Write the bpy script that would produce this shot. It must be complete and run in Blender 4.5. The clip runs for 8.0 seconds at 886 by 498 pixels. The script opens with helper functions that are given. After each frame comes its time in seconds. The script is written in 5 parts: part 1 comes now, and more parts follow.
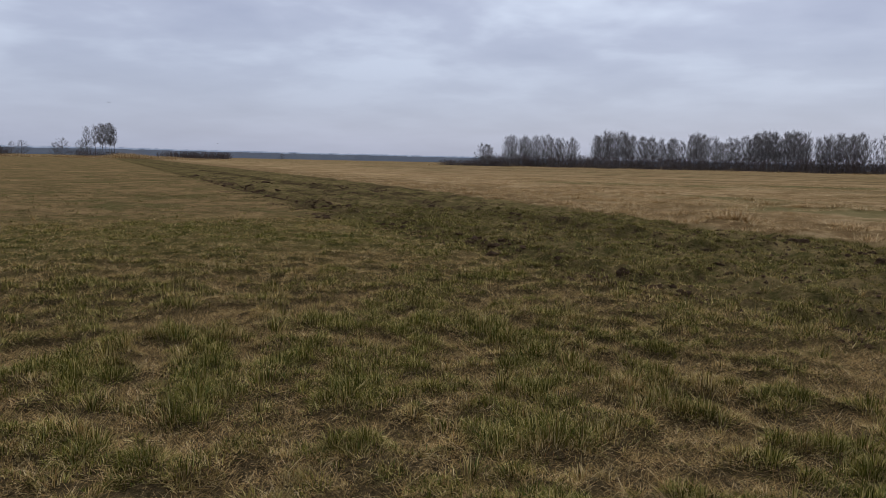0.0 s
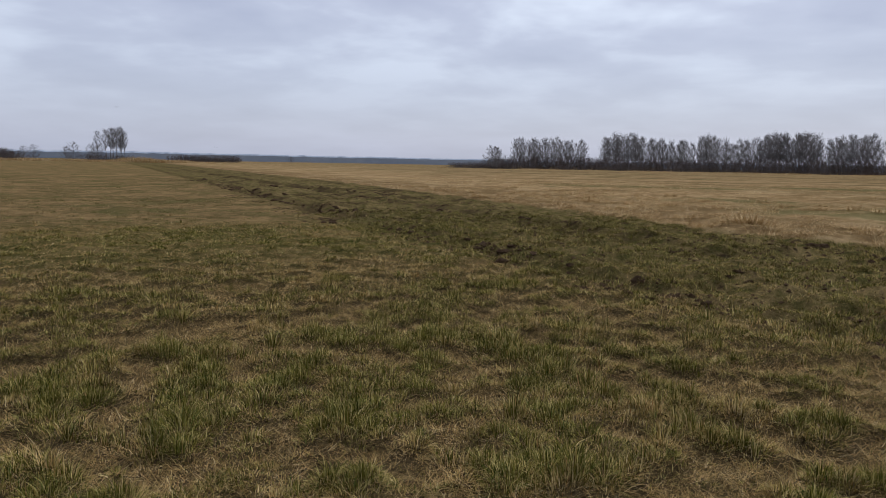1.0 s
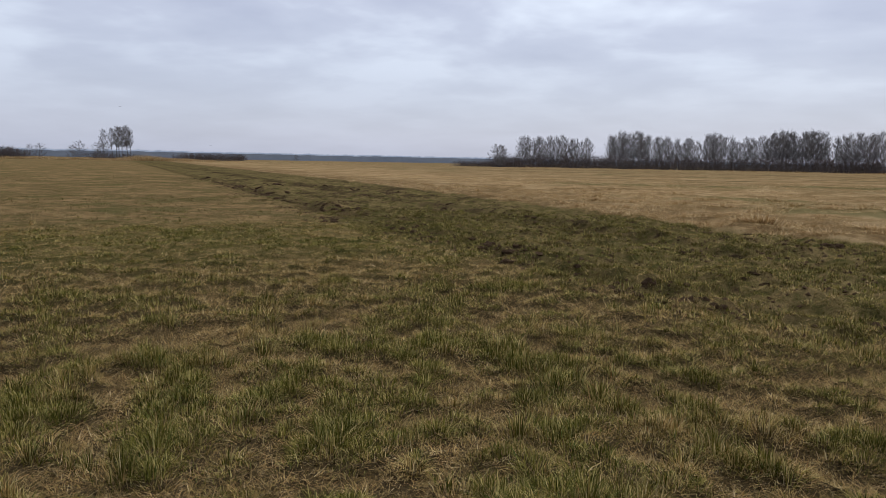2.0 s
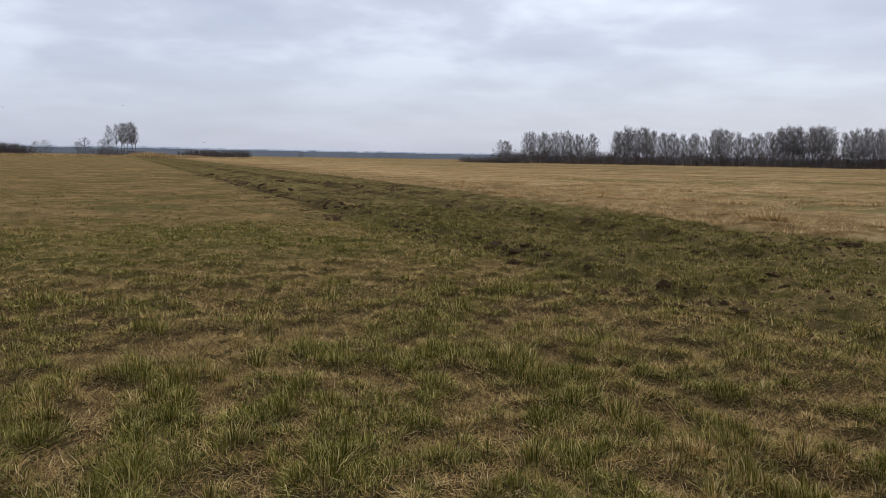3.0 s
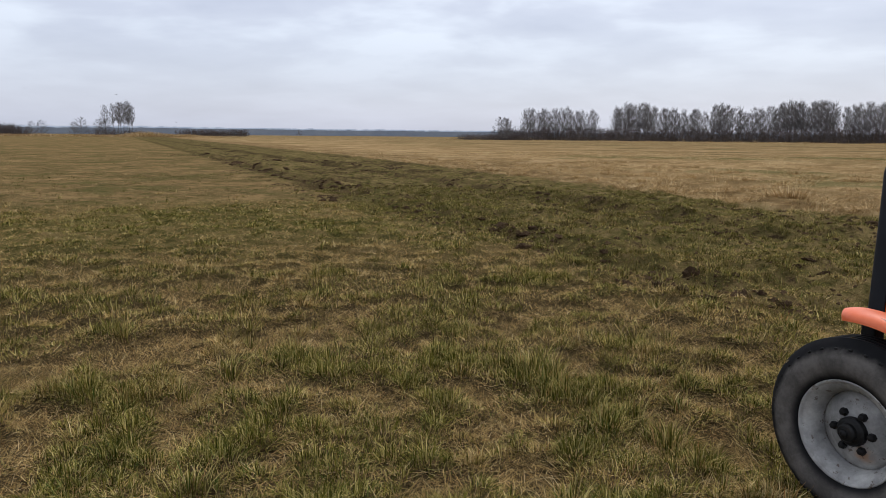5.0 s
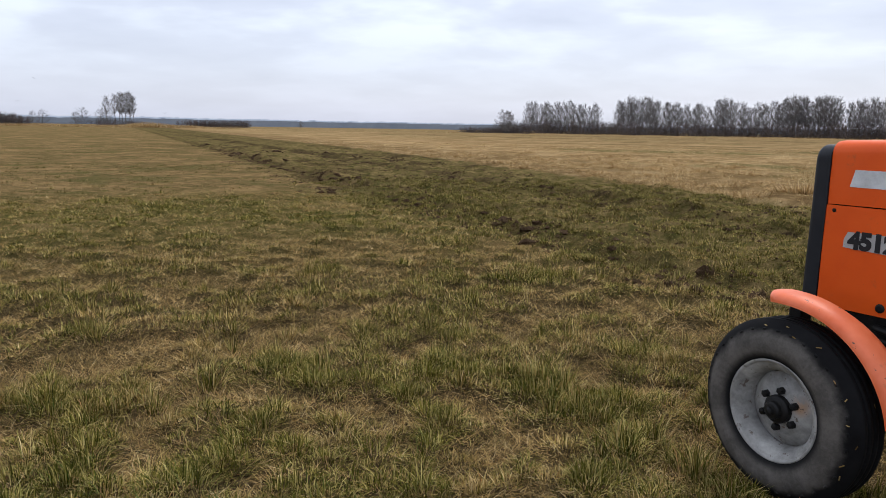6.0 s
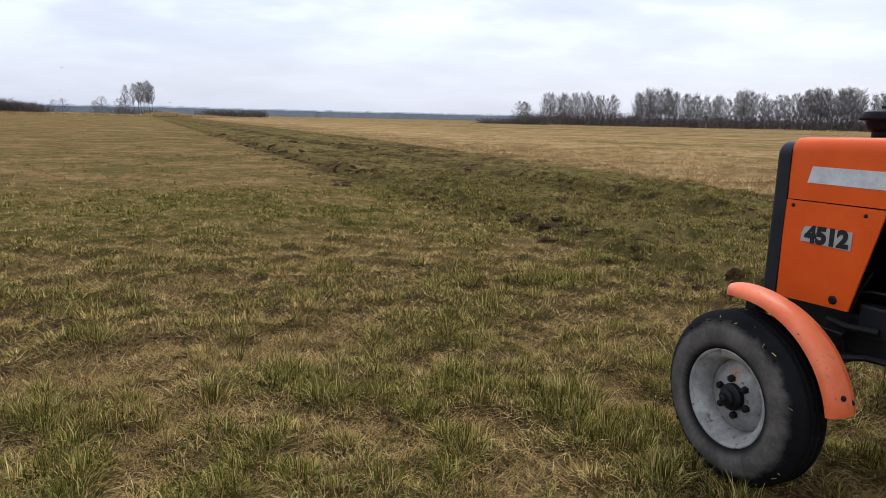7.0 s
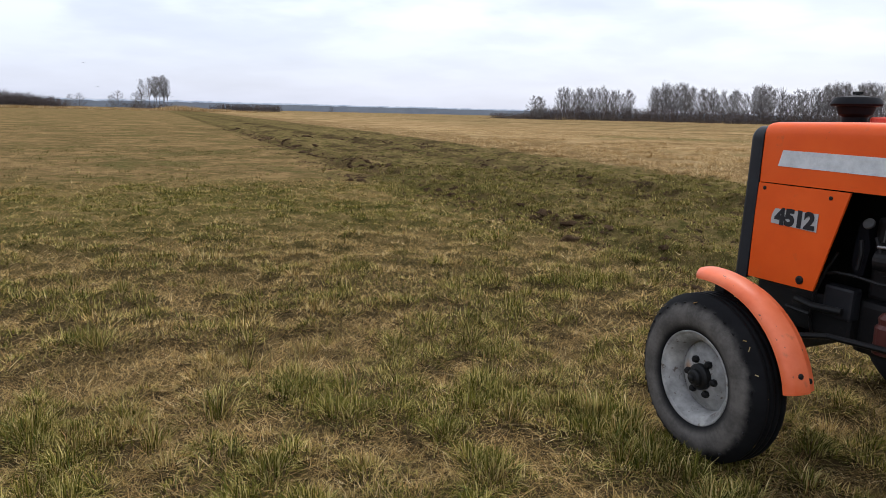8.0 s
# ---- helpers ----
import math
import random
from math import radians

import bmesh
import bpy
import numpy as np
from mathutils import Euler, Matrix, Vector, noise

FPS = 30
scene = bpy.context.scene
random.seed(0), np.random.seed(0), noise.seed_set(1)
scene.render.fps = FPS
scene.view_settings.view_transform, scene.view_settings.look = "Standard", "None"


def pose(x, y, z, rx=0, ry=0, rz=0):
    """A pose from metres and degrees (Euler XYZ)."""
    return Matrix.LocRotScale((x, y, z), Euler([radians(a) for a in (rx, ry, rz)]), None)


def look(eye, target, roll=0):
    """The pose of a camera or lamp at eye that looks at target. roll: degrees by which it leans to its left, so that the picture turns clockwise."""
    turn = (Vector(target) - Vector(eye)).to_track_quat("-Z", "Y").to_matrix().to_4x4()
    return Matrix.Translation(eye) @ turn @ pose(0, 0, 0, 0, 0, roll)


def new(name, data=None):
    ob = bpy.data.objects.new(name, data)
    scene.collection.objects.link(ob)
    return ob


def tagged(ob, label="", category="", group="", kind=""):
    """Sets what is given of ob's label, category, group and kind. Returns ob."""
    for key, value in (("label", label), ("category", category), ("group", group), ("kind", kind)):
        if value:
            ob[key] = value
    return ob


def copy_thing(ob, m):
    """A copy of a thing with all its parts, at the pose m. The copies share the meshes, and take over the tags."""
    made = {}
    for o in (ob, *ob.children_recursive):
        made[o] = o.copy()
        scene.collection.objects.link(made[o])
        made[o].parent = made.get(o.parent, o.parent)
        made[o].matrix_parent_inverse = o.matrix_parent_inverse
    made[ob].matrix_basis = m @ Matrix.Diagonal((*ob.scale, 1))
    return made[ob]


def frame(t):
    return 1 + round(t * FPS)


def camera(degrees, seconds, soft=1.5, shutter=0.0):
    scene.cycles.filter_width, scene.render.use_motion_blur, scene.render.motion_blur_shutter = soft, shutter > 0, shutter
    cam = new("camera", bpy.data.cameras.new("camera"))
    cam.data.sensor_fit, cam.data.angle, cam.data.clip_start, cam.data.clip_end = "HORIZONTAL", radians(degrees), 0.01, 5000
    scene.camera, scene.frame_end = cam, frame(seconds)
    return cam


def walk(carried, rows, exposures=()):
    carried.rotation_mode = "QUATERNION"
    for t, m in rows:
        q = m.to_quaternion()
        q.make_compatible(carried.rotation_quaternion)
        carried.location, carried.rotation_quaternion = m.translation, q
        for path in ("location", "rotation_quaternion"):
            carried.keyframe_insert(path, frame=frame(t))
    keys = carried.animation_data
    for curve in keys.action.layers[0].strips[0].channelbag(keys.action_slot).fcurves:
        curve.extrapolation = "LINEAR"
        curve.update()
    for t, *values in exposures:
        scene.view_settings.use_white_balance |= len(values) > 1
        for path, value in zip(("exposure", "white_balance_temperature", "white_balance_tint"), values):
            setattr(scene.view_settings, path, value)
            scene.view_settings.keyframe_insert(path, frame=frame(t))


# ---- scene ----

# ======== camera ========
cam = camera(66.0, 8.0, soft=0.7)
PATH = [
    (0.0, (-0.252, 0.896, 1.576), (-0.853, 2.787, 1.323), 1.2),
    (0.5, (-0.292, 1.078, 1.604), (-0.907, 2.965, 1.360), 1.2),
    (1.0, (-0.348, 1.248, 1.599), (-0.974, 3.132, 1.353), 1.0),
    (1.5, (-0.392, 1.433, 1.580), (-1.024, 3.315, 1.332), 1.0),
    (3.0, (-0.564, 1.960, 1.598), (-1.216, 3.832, 1.336), 0.9),
    (3.5, (-0.665, 2.164, 1.561), (-1.317, 4.036, 1.291), 0.9),
    (4.0, (-0.756, 2.353, 1.569), (-1.409, 4.223, 1.289), 0.9),
    (4.5, (-0.820, 2.530, 1.583), (-1.471, 4.397, 1.278), 0.5),
    (6.0, (-1.006, 3.119, 1.535), (-1.656, 4.979, 1.189), 0.9),
    (6.5, (-1.065, 3.255, 1.564), (-1.730, 5.107, 1.207), 1.3),
    (7.0, (-1.124, 3.384, 1.572), (-1.814, 5.224, 1.199), 1.2),
    (7.5, (-1.204, 3.510, 1.560), (-1.916, 5.339, 1.174), 1.1),
    (8.0, (-1.309, 3.681, 1.548), (-2.033, 5.504, 1.160), 1.3),
]
EXPOSURES = [(0.0, -0.08, 6050, 10), (0.5, -0.01, 6100, 10), (1.0, 0.09, 6150, 9), (1.5, 0.16, 6200, 9), (3.0, 0.28, 6350, 7), (3.5, 0.37, 6400, 7), (4.0, 0.37, 6400, 7), (4.5, 0.36, 6400, 7), (6.0, 0.6, 6400, 7), (6.5, 0.66, 6400, 7), (7.0, 0.7, 6400, 7), (7.5, 0.74, 6400, 7), (8.0, 0.76, 6400, 7)]
walk(cam, [(t, look(e, a, r)) for t, e, a, r in PATH], EXPOSURES)

# the furrow and the tractor run along this heading; u lies along it, v to its right
HEADING = 136.0
CH, SH = math.cos(radians(HEADING)), math.sin(radians(HEADING))


# ======== node helpers ========
class Nodes:
    """Short writing for node trees."""

    def __init__(self, tree):
        self.tree = tree
        tree.nodes.clear()

    def add(self, kind, inputs=None, **props):
        n = self.tree.nodes.new(kind)
        for k, v in props.items():
            setattr(n, k, v)
        for k, v in (inputs or {}).items():
            self.put(n.inputs[k], v)
        return n

    def put(self, socket, v):
        if isinstance(v, bpy.types.NodeSocket):
            self.tree.links.new(v, socket)
        else:
            socket.default_value = v

    def math(self, op, a, b=0.0, c=0.0, clamp=False):
        n = self.add("ShaderNodeMath", {0: a, 1: b, 2: c}, operation=op)
        n.use_clamp = clamp
        return n.outputs[0]

    def mix(self, f, a, b, blend="MIX"):
        n = self.add("ShaderNodeMix", data_type="RGBA", blend_type=blend)
        self.put(n.inputs[0], f)
        self.put(n.inputs[6], a if isinstance(a, bpy.types.NodeSocket) else (*a, 1))
        self.put(n.inputs[7], b if isinstance(b, bpy.types.NodeSocket) else (*b, 1))
        return n.outputs[2]

    def noise(self, vec, scale, detail=4.0, rough=0.55, distort=0.0):
        return self.add("ShaderNodeTexNoise", {"Vector": vec, "Scale": scale, "Detail": detail, "Roughness": rough, "Distortion": distort}).outputs["Fac"]

    def step(self, x, lo, hi):
        n = self.add("ShaderNodeMapRange", {0: x, 1: lo, 2: hi}, interpolation_type="SMOOTHSTEP")
        return n.outputs[0]

    def ramp(self, f, stops):
        n = self.add("ShaderNodeValToRGB", {0: f})
        el = n.color_ramp.elements
        while len(el) < len(stops):
            el.new(0.5)
        for e, (p, c) in zip(el, stops):
            e.position, e.color = p, (*c, 1)
        return n.outputs[0]


# ======== world and sun ========
def make_world():
    w = bpy.data.worlds.new("overcast_sky")
    scene.world = w
    w.use_nodes = True
    k = Nodes(w.node_tree)
    sky = k.add("ShaderNodeTexSky", sky_type="NISHITA", sun_disc=False, sun_elevation=radians(55), sun_rotation=radians(15), air_density=1.2, dust_density=2.0)
    d = k.add("ShaderNodeTexCoord").outputs["Generated"]
    s = k.add("ShaderNodeSeparateXYZ", {0: d})
    up = k.math("MAXIMUM", s.outputs[2], 0.0)
    den = k.math("ADD", up, 0.16)
    flat = k.add("ShaderNodeCombineXYZ", {0: k.math("DIVIDE", s.outputs[0], den), 1: k.math("DIVIDE", s.outputs[1], den), 2: 0.0}).outputs[0]
    big = k.noise(flat, 0.75, 5.0, 0.5, 0.25)
    small = k.noise(flat, 2.3, 4.0, 0.5, 0.2)
    f = k.math("ADD", k.math("MULTIPLY", big, 0.72), k.math("MULTIPLY", small, 0.28))
    high = k.step(up, 0.02, 0.34)
    cloud = k.ramp(f, [(0.38, (0.52, 0.53, 0.685)), (0.48, (0.70, 0.71, 0.845)), (0.58, (1.16, 1.21, 1.31))])
    low = k.ramp(f, [(0.35, (0.575, 0.60, 0.74)), (0.65, (0.66, 0.69, 0.85))])
    col = k.mix(high, low, cloud)
    bg = k.add("ShaderNodeBackground", {0: col, 1: 0.65})
    haze = k.add("ShaderNodeBackground", {0: sky.outputs[0], 1: 0.02})
    both = k.add("ShaderNodeAddShader", {0: bg.outputs[0], 1: haze.outputs[0]})
    k.add("ShaderNodeOutputWorld", {0: both.outputs[0]})


make_world()
sun_data = bpy.data.lights.new("sun", "SUN")
sun_data.energy, sun_data.angle, sun_data.color = 1.55, radians(18), (1.0, 0.96, 0.92)
sun = new("sun", sun_data)
sun.matrix_world = look((8, 31, 46), (0, 0, 0))


# ======== materials ========
def surface(name, build, rough=0.8, metal=0.0, spec=0.3, through_light=0.0):
    m = bpy.data.materials.new(name)
    m.use_nodes = True
    k = Nodes(m.node_tree)
    col, bump, r = build(k)
    b = k.add("ShaderNodeBsdfPrincipled", {"Base Color": col if isinstance(col, bpy.types.NodeSocket) else (*col, 1), "Roughness": rough if r is None else r, "Metallic": metal, "Specular IOR Level": spec})
    if bump is not None:
        h, strength, dist = bump
        k.put(b.inputs["Normal"], k.add("ShaderNodeBump", {"Strength": strength, "Distance": dist, "Height": h}).outputs[0])
    out = b.outputs[0]
    if through_light:
        thin = k.add("ShaderNodeBsdfTranslucent", {0: col})
        out = k.add("ShaderNodeMixShader", {0: through_light, 1: out, 2: thin.outputs[0]}).outputs[0]
    k.add("ShaderNodeOutputMaterial", {0: out})
    return m


def place(k):
    return k.add("ShaderNodeNewGeometry").outputs["Position"]


def own(k):
    return k.add("ShaderNodeTexCoord").outputs["Object"]


def regions(k, p):
    """u, v and the masks of the field's parts: torn strip, reed field, dry meadow."""
    q = k.add("ShaderNodeSeparateXYZ", {0: k.add("ShaderNodeMapping", {"Vector": p, "Rotation": (0, 0, -radians(HEADING))}).outputs[0]})
    u, v = q.outputs[0], k.math("MULTIPLY", q.outputs[1], -1.0)
    wob = k.math("MULTIPLY", k.math("SUBTRACT", k.noise(p, 0.35, 5.0, 0.7), 0.5), 4.2)
    v2 = k.math("ADD", v, wob)
    lo = k.math("MULTIPLY_ADD", u, 0.03, 6.8)
    hi = k.math("MINIMUM", k.math("MULTIPLY_ADD", u, 0.09, 14.3), k.math("MULTIPLY_ADD", u, 0.045, 16.9))
    torn = k.step(k.math("SUBTRACT", v2, lo), -1.6, 2.2)
    reed = k.step(k.math("SUBTRACT", k.math("MULTIPLY_ADD", wob, -0.5, v2), hi), -0.5, 0.5)
    dry = k.math("MULTIPLY", k.step(k.math("ADD", u, k.math("MULTIPLY", wob, 1.6)), 16.0, 22.0), k.math("SUBTRACT", 1.0, torn))
    return u, v, lo, hi, torn, reed, dry


def ground_build(k):
    p = place(k)
    u, v, lo, hi, torn, reed, dry = regions(k, p)
    n1, n2, n3 = k.noise(p, 3.2, 6.0, 0.65), k.noise(p, 0.55, 4.0, 0.6), k.noise(p, 26.0, 4.0, 0.7)
    grass = k.ramp(k.math("ADD", k.math("MULTIPLY", n1, 0.6), k.math("MULTIPLY", n2, 0.4)), [(0.40, (0.045, 0.048, 0.012)), (0.5, (0.108, 0.090, 0.030)), (0.60, (0.205, 0.146, 0.062))])
    streak = k.noise(k.add("ShaderNodeMapping", {"Vector": p, "Rotation": (0, 0, -radians(HEADING)), "Scale": (0.28, 0.42, 1)}).outputs[0], 1.0, 8.0, 0.75, 0.8)
    meadow = k.ramp(k.math("ADD", k.math("MULTIPLY", streak, 0.32), k.math("ADD", k.math("MULTIPLY", n2, 0.26), k.math("MULTIPLY", n1, 0.42))), [(0.41, (0.075, 0.066, 0.025)), (0.49, (0.162, 0.112, 0.049)), (0.57, (0.275, 0.178, 0.084))])
    patch = k.noise(p, 0.34, 6.0, 0.7, 0.4)
    meadow = k.mix(k.math("MULTIPLY", k.step(patch, 0.50, 0.62), 0.65), meadow, (0.088, 0.086, 0.030))
    meadow = k.mix(k.math("MULTIPLY", k.step(patch, 0.47, 0.36), 0.5), meadow, (0.31, 0.205, 0.098))
    soil = k.math("MULTIPLY", k.step(k.math("ADD", k.math("MULTIPLY", n1, 0.6), k.math("MULTIPLY", k.noise(p, 0.9, 5.0, 0.7), 0.4)), 0.53, 0.61), torn)
    bent = k.math("ADD", v, k.math("MULTIPLY", k.math("SUBTRACT", n2, 0.5), 2.4))
    rut = k.math("ABSOLUTE", k.math("SUBTRACT", k.math("SUBTRACT", bent, lo), 0.2))
    rut2 = k.math("ABSOLUTE", k.math("SUBTRACT", k.math("SUBTRACT", bent, lo), 4.6))
    rut = k.math("SUBTRACT", 1.0, k.step(k.math("MINIMUM", rut, rut2), 0.2, 0.7))
    # soil of the ruts, with the furrow's shadow line put into the same colour
    rut_soil_shade = k.math("MULTIPLY", k.math("MULTIPLY", rut, k.step(k.math("ADD", k.math("MULTIPLY", n1, 0.5), k.math("MULTIPLY", n2, 0.5)), 0.44, 0.54)), k.step(u, 7.0, 15.0))
    far_soil = k.math("MULTIPLY", k.math("MULTIPLY", k.step(u, 16.0, 30.0), torn), k.step(k.math("ADD", k.math("MULTIPLY", streak, 0.6), k.math("MULTIPLY", n2, 0.4)), 0.47, 0.58))
    soil = k.math("MAXIMUM", soil, k.math("MULTIPLY", far_soil, 0.75))
    strip = k.mix(soil, k.ramp(n1, [(0.38, (0.070, 0.064, 0.020)), (0.5, (0.145, 0.112, 0.044)), (0.6, (0.235, 0.170, 0.075))]), (0.040, 0.027, 0.016))
    far = k.noise(p, 0.05, 5.0, 0.65)
    straw = k.ramp(k.math("ADD", k.math("MULTIPLY", k.noise(p, 1.6, 5.0, 0.7), 0.55), k.math("MULTIPLY", far, 0.45)), [(0.36, (0.145, 0.092, 0.042)), (0.5, (0.300, 0.198, 0.094)), (0.64, (0.50, 0.355, 0.185))])
    dist = k.math("SUBTRACT", v, hi)
    edge = k.math("MULTIPLY", k.math("SUBTRACT", 1.0, k.step(dist, 1.0, 10.0)), k.step(n1, 0.40, 0.52))
    straw = k.mix(k.math("MULTIPLY", edge, 0.75), straw, (0.105, 0.066, 0.028))
    brown = k.math("MULTIPLY", k.step(dist, 22.0, 130.0), k.step(far, 0.38, 0.6))
    straw = k.mix(k.math("MULTIPLY", brown, 0.7), straw, (0.19, 0.125, 0.062))
    green = k.math("MULTIPLY", k.step(k.noise(k.add("ShaderNodeMapping", {"Vector": p, "Scale": (0.06, 0.11, 1), "Location": (3.1, 0.4, 0)}).outputs[0], 1.0, 3.0), 0.58, 0.66), k.step(dist, 4.0, 8.0))
    for cx, cy, rx, ry in ((6.4, 29.0, 4.4, 2.4), (16.0, 69.0, 9.0, 4.0), (-3.0, 60.0, 9.0, 3.0)):
        e = k.add("ShaderNodeMapping", {"Vector": p, "Location": (-cx / rx, -cy / ry, 0), "Scale": (1 / rx, 1 / ry, 0)}).outputs[0]
        e = k.math("ADD", k.add("ShaderNodeVectorMath", {0: e}, operation="LENGTH").outputs["Value"], k.math("MULTIPLY", k.math("SUBTRACT", n2, 0.5), 1.4))
        green = k.math("MAXIMUM", green, k.math("SUBTRACT", 1.0, k.step(e, 0.7, 1.2)))
    band = k.noise(k.add("ShaderNodeMapping", {"Vector": p, "Scale": (0.05, 0.32, 1)}).outputs[0], 1.0, 5.0, 0.65)
    straw = k.mix(k.math("MULTIPLY", k.step(band, 0.48, 0.62), 0.5), straw, (0.20, 0.132, 0.06))
    mott = k.noise(p, 0.27, 6.0, 0.72, 0.3)
    straw = k.mix(k.math("MULTIPLY", k.step(mott, 0.50, 0.63), 0.55), straw, (0.150, 0.100, 0.046))
    straw = k.mix(k.math("MULTIPLY", k.step(mott, 0.50, 0.38), 0.45), straw, (0.50, 0.365, 0.195))
    line = k.noise(k.add("ShaderNodeMapping", {"Vector": p, "Scale": (0.016, 0.14, 1)}).outputs[0], 1.0, 6.0, 0.7, 0.5)
    straw = k.mix(k.math("MULTIPLY", k.math("MULTIPLY", k.step(line, 0.51, 0.57), k.step(dist, 14.0, 50.0)), 0.85), straw, (0.115, 0.088, 0.040))
    straw = k.mix(k.math("MULTIPLY", green, 0.62), straw, (0.085, 0.088, 0.030))
    # dead thatch and earth between the blades of the near meadow, with their shade painted in
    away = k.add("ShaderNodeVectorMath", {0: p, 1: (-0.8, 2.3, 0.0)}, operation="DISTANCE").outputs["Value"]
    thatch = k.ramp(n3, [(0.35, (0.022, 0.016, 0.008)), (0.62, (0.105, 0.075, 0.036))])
    # this darkening is kept to the near ground ahead of the walk
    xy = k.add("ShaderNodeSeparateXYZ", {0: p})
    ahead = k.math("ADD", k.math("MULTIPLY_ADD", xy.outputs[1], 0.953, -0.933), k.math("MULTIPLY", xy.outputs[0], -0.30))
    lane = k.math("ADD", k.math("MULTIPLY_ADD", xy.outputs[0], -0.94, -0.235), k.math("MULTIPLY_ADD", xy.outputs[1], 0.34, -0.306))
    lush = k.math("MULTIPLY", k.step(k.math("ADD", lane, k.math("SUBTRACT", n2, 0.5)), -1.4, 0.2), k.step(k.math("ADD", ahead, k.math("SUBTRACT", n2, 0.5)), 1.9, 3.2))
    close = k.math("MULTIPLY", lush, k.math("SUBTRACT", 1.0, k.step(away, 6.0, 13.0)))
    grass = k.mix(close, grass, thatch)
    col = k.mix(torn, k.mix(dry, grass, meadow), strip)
    col = k.mix(reed, k.mix(k.math("MULTIPLY", rut_soil_shade, 0.65), col, (0.040, 0.027, 0.016)), straw)
    col = k.mix(k.math("MULTIPLY", k.step(n3, 0.35, 0.6), 0.35), col, k.mix(0.55, col, (0.03, 0.022, 0.012)))
    return col, (k.math("ADD", n3, k.math("MULTIPLY", n1, 1.5)), 0.9, 0.05), 0.95


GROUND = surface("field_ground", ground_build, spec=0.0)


def blades(name, stops, tint=None):
    def build(k):
        isl = k.add("ShaderNodeNewGeometry").outputs["Random Per Island"]
        col = k.ramp(isl, stops)
        p = place(k)
        patch = k.noise(p, 1.1, 4.0, 0.6)
        tuft = k.noise(p, 5.5, 2.0, 0.5)
        col = k.mix(k.math("MULTIPLY", k.step(tuft, 0.44, 0.60), 0.55), col, k.mix(0.62, col, (0.030, 0.030, 0.006)))
        col = k.mix(k.math("MULTIPLY", k.step(patch, 0.4, 0.65), 0.45), col, k.mix(0.5, col, tint or (0.16, 0.11, 0.045)))
        return col, None, 0.75
    m = surface(name, build, spec=0.0, through_light=0.12)
    return m


GRASS_GREEN = blades("green_grass_blade", [(0.0, (0.016, 0.024, 0.005)), (0.38, (0.078, 0.080, 0.013)), (0.68, (0.240, 0.204, 0.042)), (0.88, (0.68, 0.55, 0.22)), (1.0, (0.05, 0.11, 0.022))], (0.13, 0.115, 0.02))
GRASS_OLIVE = blades("olive_grass_blade", [(0.0, (0.030, 0.023, 0.006)), (0.35, (0.150, 0.108, 0.025)), (0.66, (0.36, 0.258, 0.073)), (0.9, (0.72, 0.55, 0.26)), (1.0, (0.13, 0.112, 0.022))])
GRASS_STRAW = blades("dry_grass_blade", [(0.0, (0.11, 0.062, 0.020)), (0.3, (0.37, 0.245, 0.085)), (0.65, (0.62, 0.455, 0.19)), (0.88, (0.80, 0.64, 0.34)), (1.0, (0.38, 0.165, 0.050))])
GRASS_THATCH = blades("thatch_blade", [(0.0, (0.06, 0.036, 0.014)), (0.35, (0.28, 0.190, 0.072)), (0.7, (0.56, 0.385, 0.165)), (0.85, (0.22, 0.110, 0.038)), (1.0, (0.78, 0.62, 0.35))])
GRASS_SHORT = blades("short_grass_blade", [(0.0, (0.080, 0.080, 0.022)), (0.5, (0.155, 0.138, 0.044)), (1.0, (0.29, 0.240, 0.092))], (0.15, 0.115, 0.04))
GRASS_TAN = blades("short_dry_blade", [(0.0, (0.125, 0.086, 0.036)), (0.5, (0.275, 0.198, 0.092)), (1.0, (0.46, 0.345, 0.175))], (0.19, 0.125, 0.05))
GRASS_REED = blades("reed_blade", [(0.0, (0.25, 0.152, 0.062)), (0.4, (0.42, 0.285, 0.132)), (0.8, (0.76, 0.59, 0.34)), (1.0, (0.40, 0.215, 0.08))], (0.42, 0.27, 0.11))
GRASS_DARK = blades("torn_turf_blade", [(0.0, (0.042, 0.039, 0.008)), (0.5, (0.182, 0.160, 0.036)), (0.85, (0.42, 0.335, 0.12)), (1.0, (0.06, 0.037, 0.018))])
SOIL = surface("wet_soil", lambda k: (k.ramp(k.noise(own(k), 14.0, 6.0, 0.7), [(0.3, (0.036, 0.022, 0.013)), (0.7, (0.115, 0.073, 0.042))]), (k.noise(own(k), 30.0, 5.0, 0.7), 1.0, 0.03), 0.9), spec=0.02)


def bark_build(dark, light):
    return lambda k: (k.ramp(k.noise(place(k), 0.8, 4.0, 0.6), [(0.35, dark), (0.65, light)]), None, 0.9)


BARK = surface("bare_bark", bark_build((0.075, 0.070, 0.067), (0.15, 0.14, 0.134)))
TWIG = surface("bare_twigs", bark_build((0.108, 0.098, 0.096), (0.185, 0.170, 0.164)))
SCRUB = surface("scrub_twigs", bark_build((0.070, 0.058, 0.056), (0.135, 0.108, 0.098)))
# the air's blue haze over the far ridge is mixed into this colour
HAZY_FARWOOD = surface("hazed_distant_wood", lambda k: (k.ramp(k.noise(place(k), 0.012, 5.0, 0.7), [(0.35, (0.235, 0.270, 0.325)), (0.65, (0.285, 0.32, 0.37))]), None, 1.0), spec=0.0)
FEATHER = surface("dark_feather", lambda k: ((0.03, 0.03, 0.035), None, 0.7))


